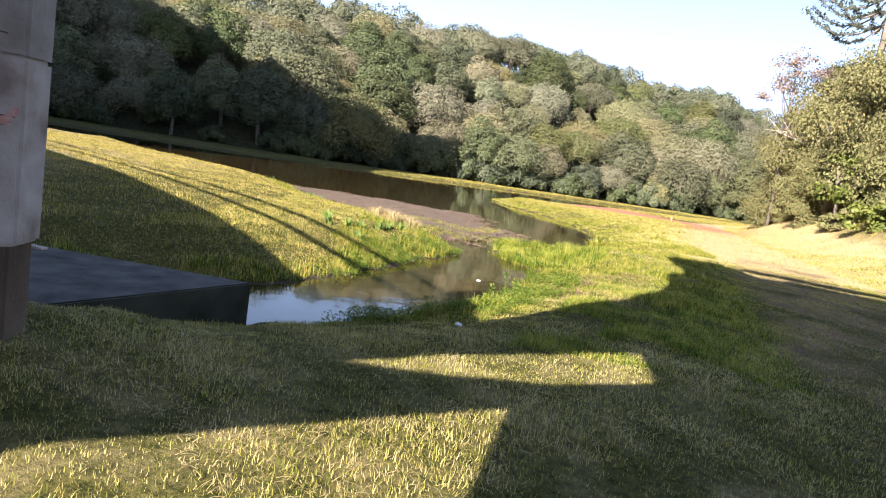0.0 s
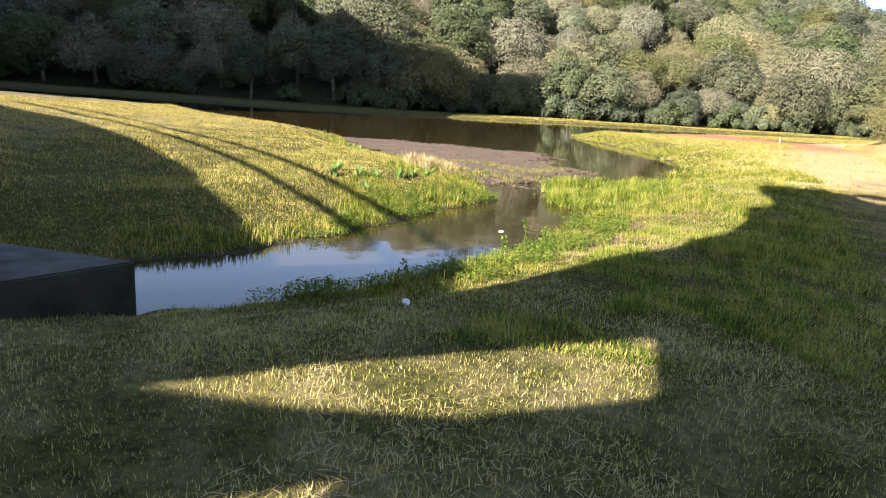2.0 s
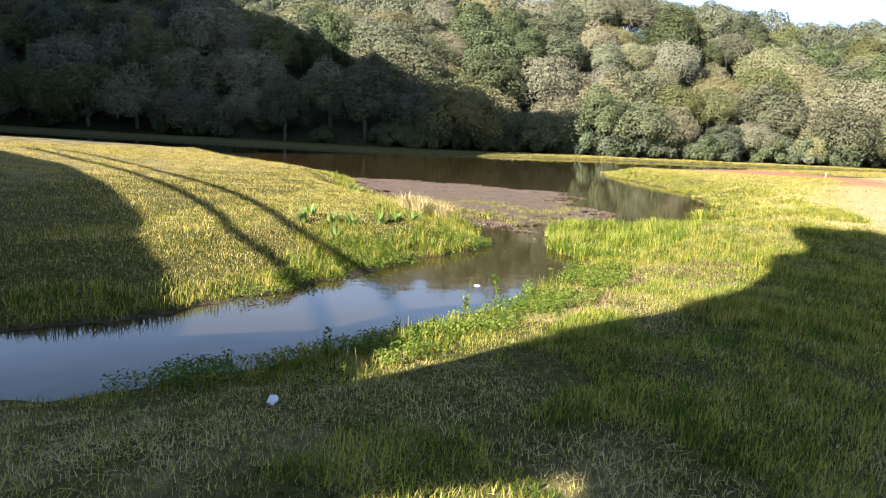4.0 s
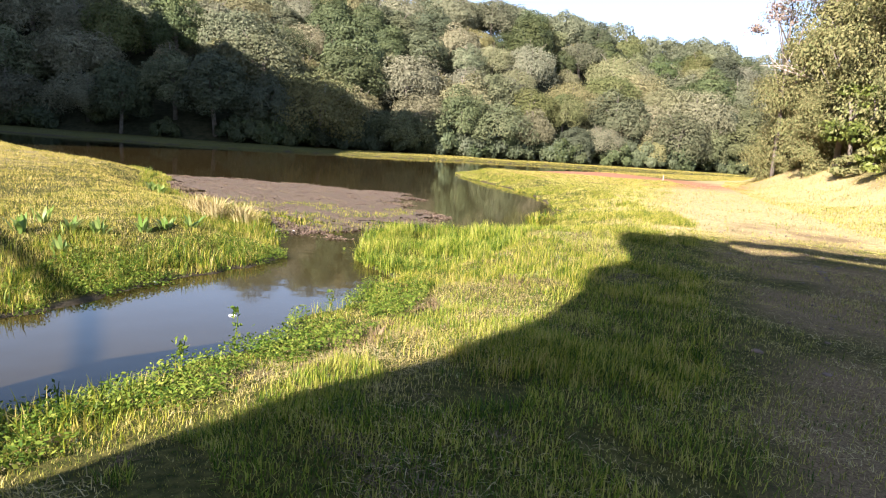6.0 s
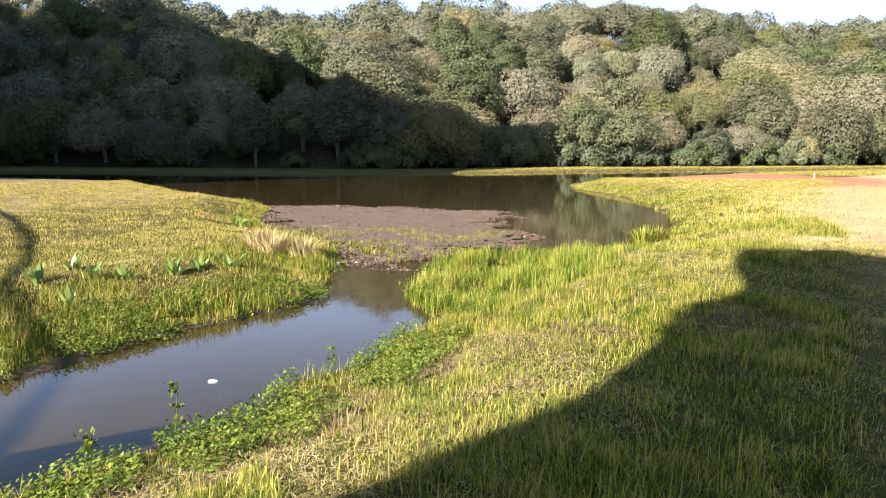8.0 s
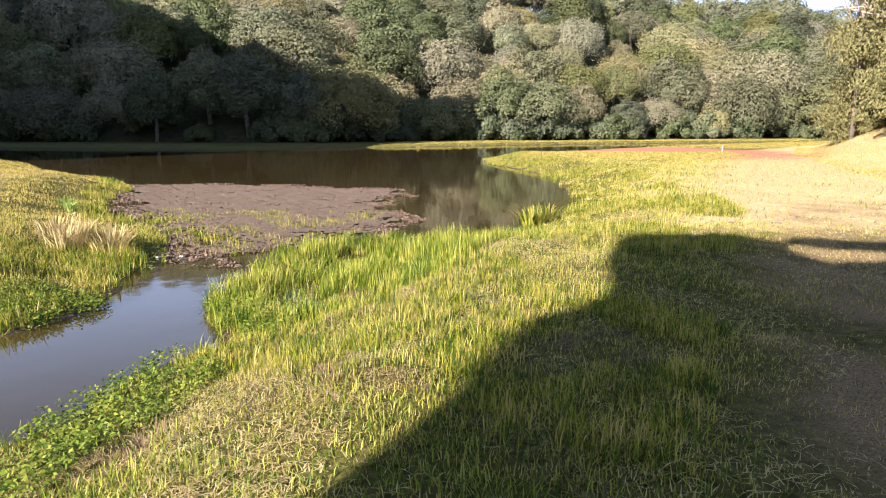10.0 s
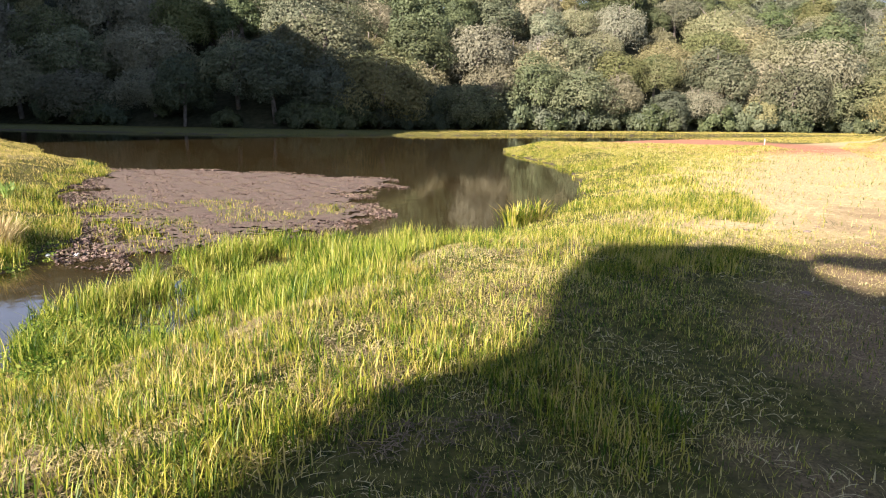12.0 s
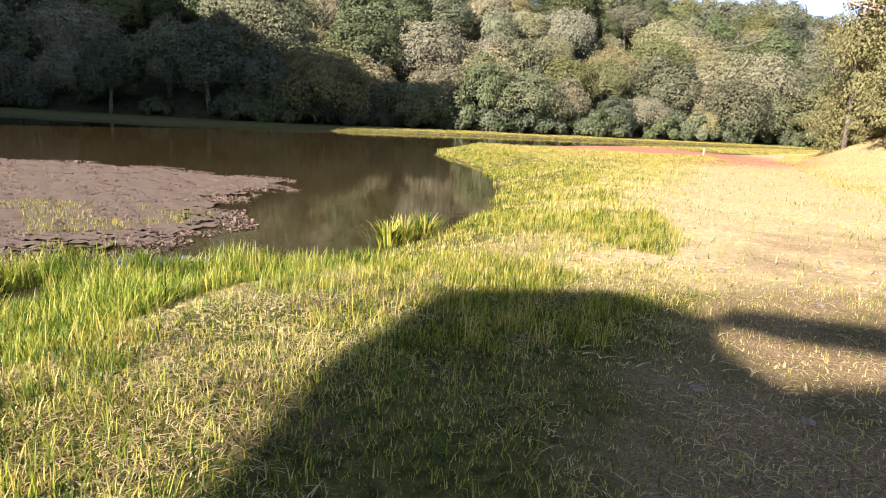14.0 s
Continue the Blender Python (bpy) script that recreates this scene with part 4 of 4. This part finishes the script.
# ---- small things ----
def litter(x, y, z, s, seed, label, name="litter"):
    r = random.Random(seed)
    bm = bmesh.new()
    bmesh.ops.create_icosphere(bm, subdivisions=2, radius=s)
    for v in bm.verts:
        v.co = Vector((v.co.x * 1.5, v.co.y * 0.8, v.co.z * 0.45)) * (1 + r.uniform(-0.3, 0.3))
    ob = part(name, bm, WHITEPLASTIC)
    ob.matrix_basis = pose(x, y, z, 0, 0, r.uniform(0, 180))
    return tagged(ob, label, "litter")


litter(-0.1, 8.5, 0.006, 0.026, 1, "white scrap of litter floating on the stream")
litter(-1.35, 14.35, 0.006, 0.04, 2, "white scrap of litter floating by the weed")
litter(-1.05, 14.45, 0.006, 0.04, 3, "white scrap of litter floating by the weed")
litter(-0.5, 3.62, ground_z(-0.5, 3.62) + 0.03, 0.042, 4, "crumpled white plastic bag in the shaded grass", "plastic_bag")
litter(-1.45, 9.6, 0.006, 0.03, 6, "white scrap of litter at the stream's edge")


def wooden_stake():
    bm = bmesh.new()
    tube(bm, [(0, 0, -0.2), (0.01, 0, 0.25), (0.0, 0.01, 0.48)], [0.05, 0.045, 0.04], 8)
    ob = part("wooden_stake", bm, PALEBARK)
    ob.matrix_basis = pose(16.7, 48.7, ground_z(16.7, 48.7))
    tagged(ob, "short pale wooden stake by the pond", "stake")


wooden_stake()


def tuft(name, x, y, count, length, width, material, label, spread=0.25, category="plant"):
    """A clump of long arching leaves from one root."""
    r = np.random.default_rng(int(abs(x * 100 + y * 10)))
    vs, fs = [], []
    for k in range(count):
        a, o = r.uniform(0, 6.283), r.uniform(0, spread)
        L, b, w = length * r.uniform(0.6, 1.2), r.uniform(0.15, 0.8), width * r.uniform(0.7, 1.2)
        c, s = math.cos(a), math.sin(a)
        i = len(vs)
        for t, wk in ((0, 0.4), (0.35, 1), (0.7, 0.8), (1.0, 0.05)):
            q = o + L * b * t * t
            h = L * (t - 0.45 * b * t * t)
            vs += [(c * q - s * w * wk, s * q + c * w * wk, h), (c * q + s * w * wk, s * q - c * w * wk, h)]
        fs += [(i, i + 1, i + 3, i + 2), (i + 2, i + 3, i + 5, i + 4), (i + 4, i + 5, i + 7, i + 6)]
    ob = new(name, mesh_np(name, vs, fs, material, True))
    ob.matrix_basis = pose(x, y, max(0, ground_z(x, y)) - 0.02)
    return tagged(ob, label, category)


for dx, dy in ((0, 0), (0.35, 0.25), (-0.4, 0.1), (0.1, -0.4), (0.6, -0.1)):
    tuft("dry_reed_tuft", -2.5 + dx, 14.2 + dy, 170, 0.42, 0.006, STRAW, "pale dry reed tuft at the stream bank", 0.28)
for x, y in ((-5.6, 18.0), (-5.3, 17.8), (-5.8, 18.4), (-3.3, 9.9), (-3.0, 10.4), (-2.2, 11.5), (-2.4, 11.2), (-2.0, 11.9), (-2.6, 9.6), (-8.9, 24.4), (-2.7, 10.6), (-3.5, 10.6)):
    tuft("broadleaf_plant", x, y, 13, 0.27, 0.028, BROAD, "green broad-leaved plant on the stream bank", 0.1)
for x, y in ((4.25, 18.6), (4.5, 19.0), (4.1, 18.2)):
    tuft("reed_tuft", x, y, 120, 0.4, 0.01, TALL, "bright green reed tuft in the pond edge", 0.3)
for x, y in ((1.3, 7.1), (1.55, 7.3), (2.0, 8.6), (2.9, 9.1)):
    tuft("dead_grass_tuft", x, y, 150, 0.10, 0.004, DEADGRASS, "flattened brown dead grass tuft", 0.28)["kind"] = "stuff"


def stones():
    r = random.Random(9)
    base = []
    for k in range(4):
        bm = bmesh.new()
        bmesh.ops.create_icosphere(bm, subdivisions=2, radius=0.05)
        for v in bm.verts:
            v.co = Vector((v.co.x * 1.3, v.co.y, v.co.z * 0.5)) * (1 + 0.25 * noise.noise(v.co * 30 + Vector((k * 9, 0, 0))))
        me = bpy.data.meshes.new("stone")
        bm.to_mesh(me)
        bm.free()
        me.materials.append(STONE)
        base.append(me)
    for k in range(240):
        y = r.uniform(1, 17)
        t = np.interp(y, [p[1] for p in PATH_LINE], [p[0] for p in PATH_LINE])
        x = t + r.gauss(0.2, 0.9)
        ob = new("stone", base[k % 4])
        s = r.uniform(0.15, 0.8)
        ob.matrix_basis = pose(x, y, ground_z(x, y) + 0.004, 0, 0, r.uniform(0, 360)) @ Matrix.Diagonal((s, s, s, 1))
        tagged(ob, "small brown stone in the earth path", "stone", "stones on the path")


stones()


def plank():
    """The pale board left on the apron, with the few weeds behind it."""
    bm = bmesh.new()
    box(bm, [(-0.28, -0.05), (0.28, -0.045), (0.285, 0.045), (-0.27, 0.05)], 0, 0.03, 0.004)
    ob = part("board", bm, PALEBARK)
    ob.matrix_basis = pose(-5.35, 3.45, 0.462, 0, 0, -10)
    tagged(ob, "short pale board lying on the concrete apron", "board")


plank()
for x, y in ((-4.75, 3.72), (-4.55, 3.7)):
    tuft("leafy_weed", x, y, 14, 0.3, 0.015, HERB, "green weed beside the concrete apron", 0.06)


def weed_stalk(x, y, tall, seed):
    """An upright stem with small leaves standing in the shallows."""
    r = np.random.default_rng(seed)
    root = new("weed_stalk")
    root.matrix_basis = pose(x, y, ground_z(x, y) if ground_z(x, y) > -0.2 else -0.2)
    bm = bmesh.new()
    tube(bm, [(0, 0, 0), (0.01, 0.02, tall * 0.5), (0.03, 0.02, tall)], [0.006, 0.005, 0.002], 5)
    part("stem", bm, HERB, root)
    c = np.stack([r.normal(0, 0.025, 40), r.normal(0, 0.025, 40), r.uniform(0.3, 1, 40) * tall], 1)
    v, f = leaf_cards(c, r.normal(size=(40, 3)), 0.022, r)
    ob = new("leaves", mesh_np("leaves", v, f, HERB))
    ob.parent = root
    tagged(root, "leafy weed stalk standing at the stream's edge", "plant")


for k, (x, y, h) in enumerate(((0.3, 7.45, 0.42), (-0.5, 6.2, 0.34), (-0.95, 5.5, 0.3), (-1.6, 4.9, 0.3), (0.05, 6.95, 0.25), (0.85, 8.9, 0.25))):
    weed_stalk(x, y, h, k)
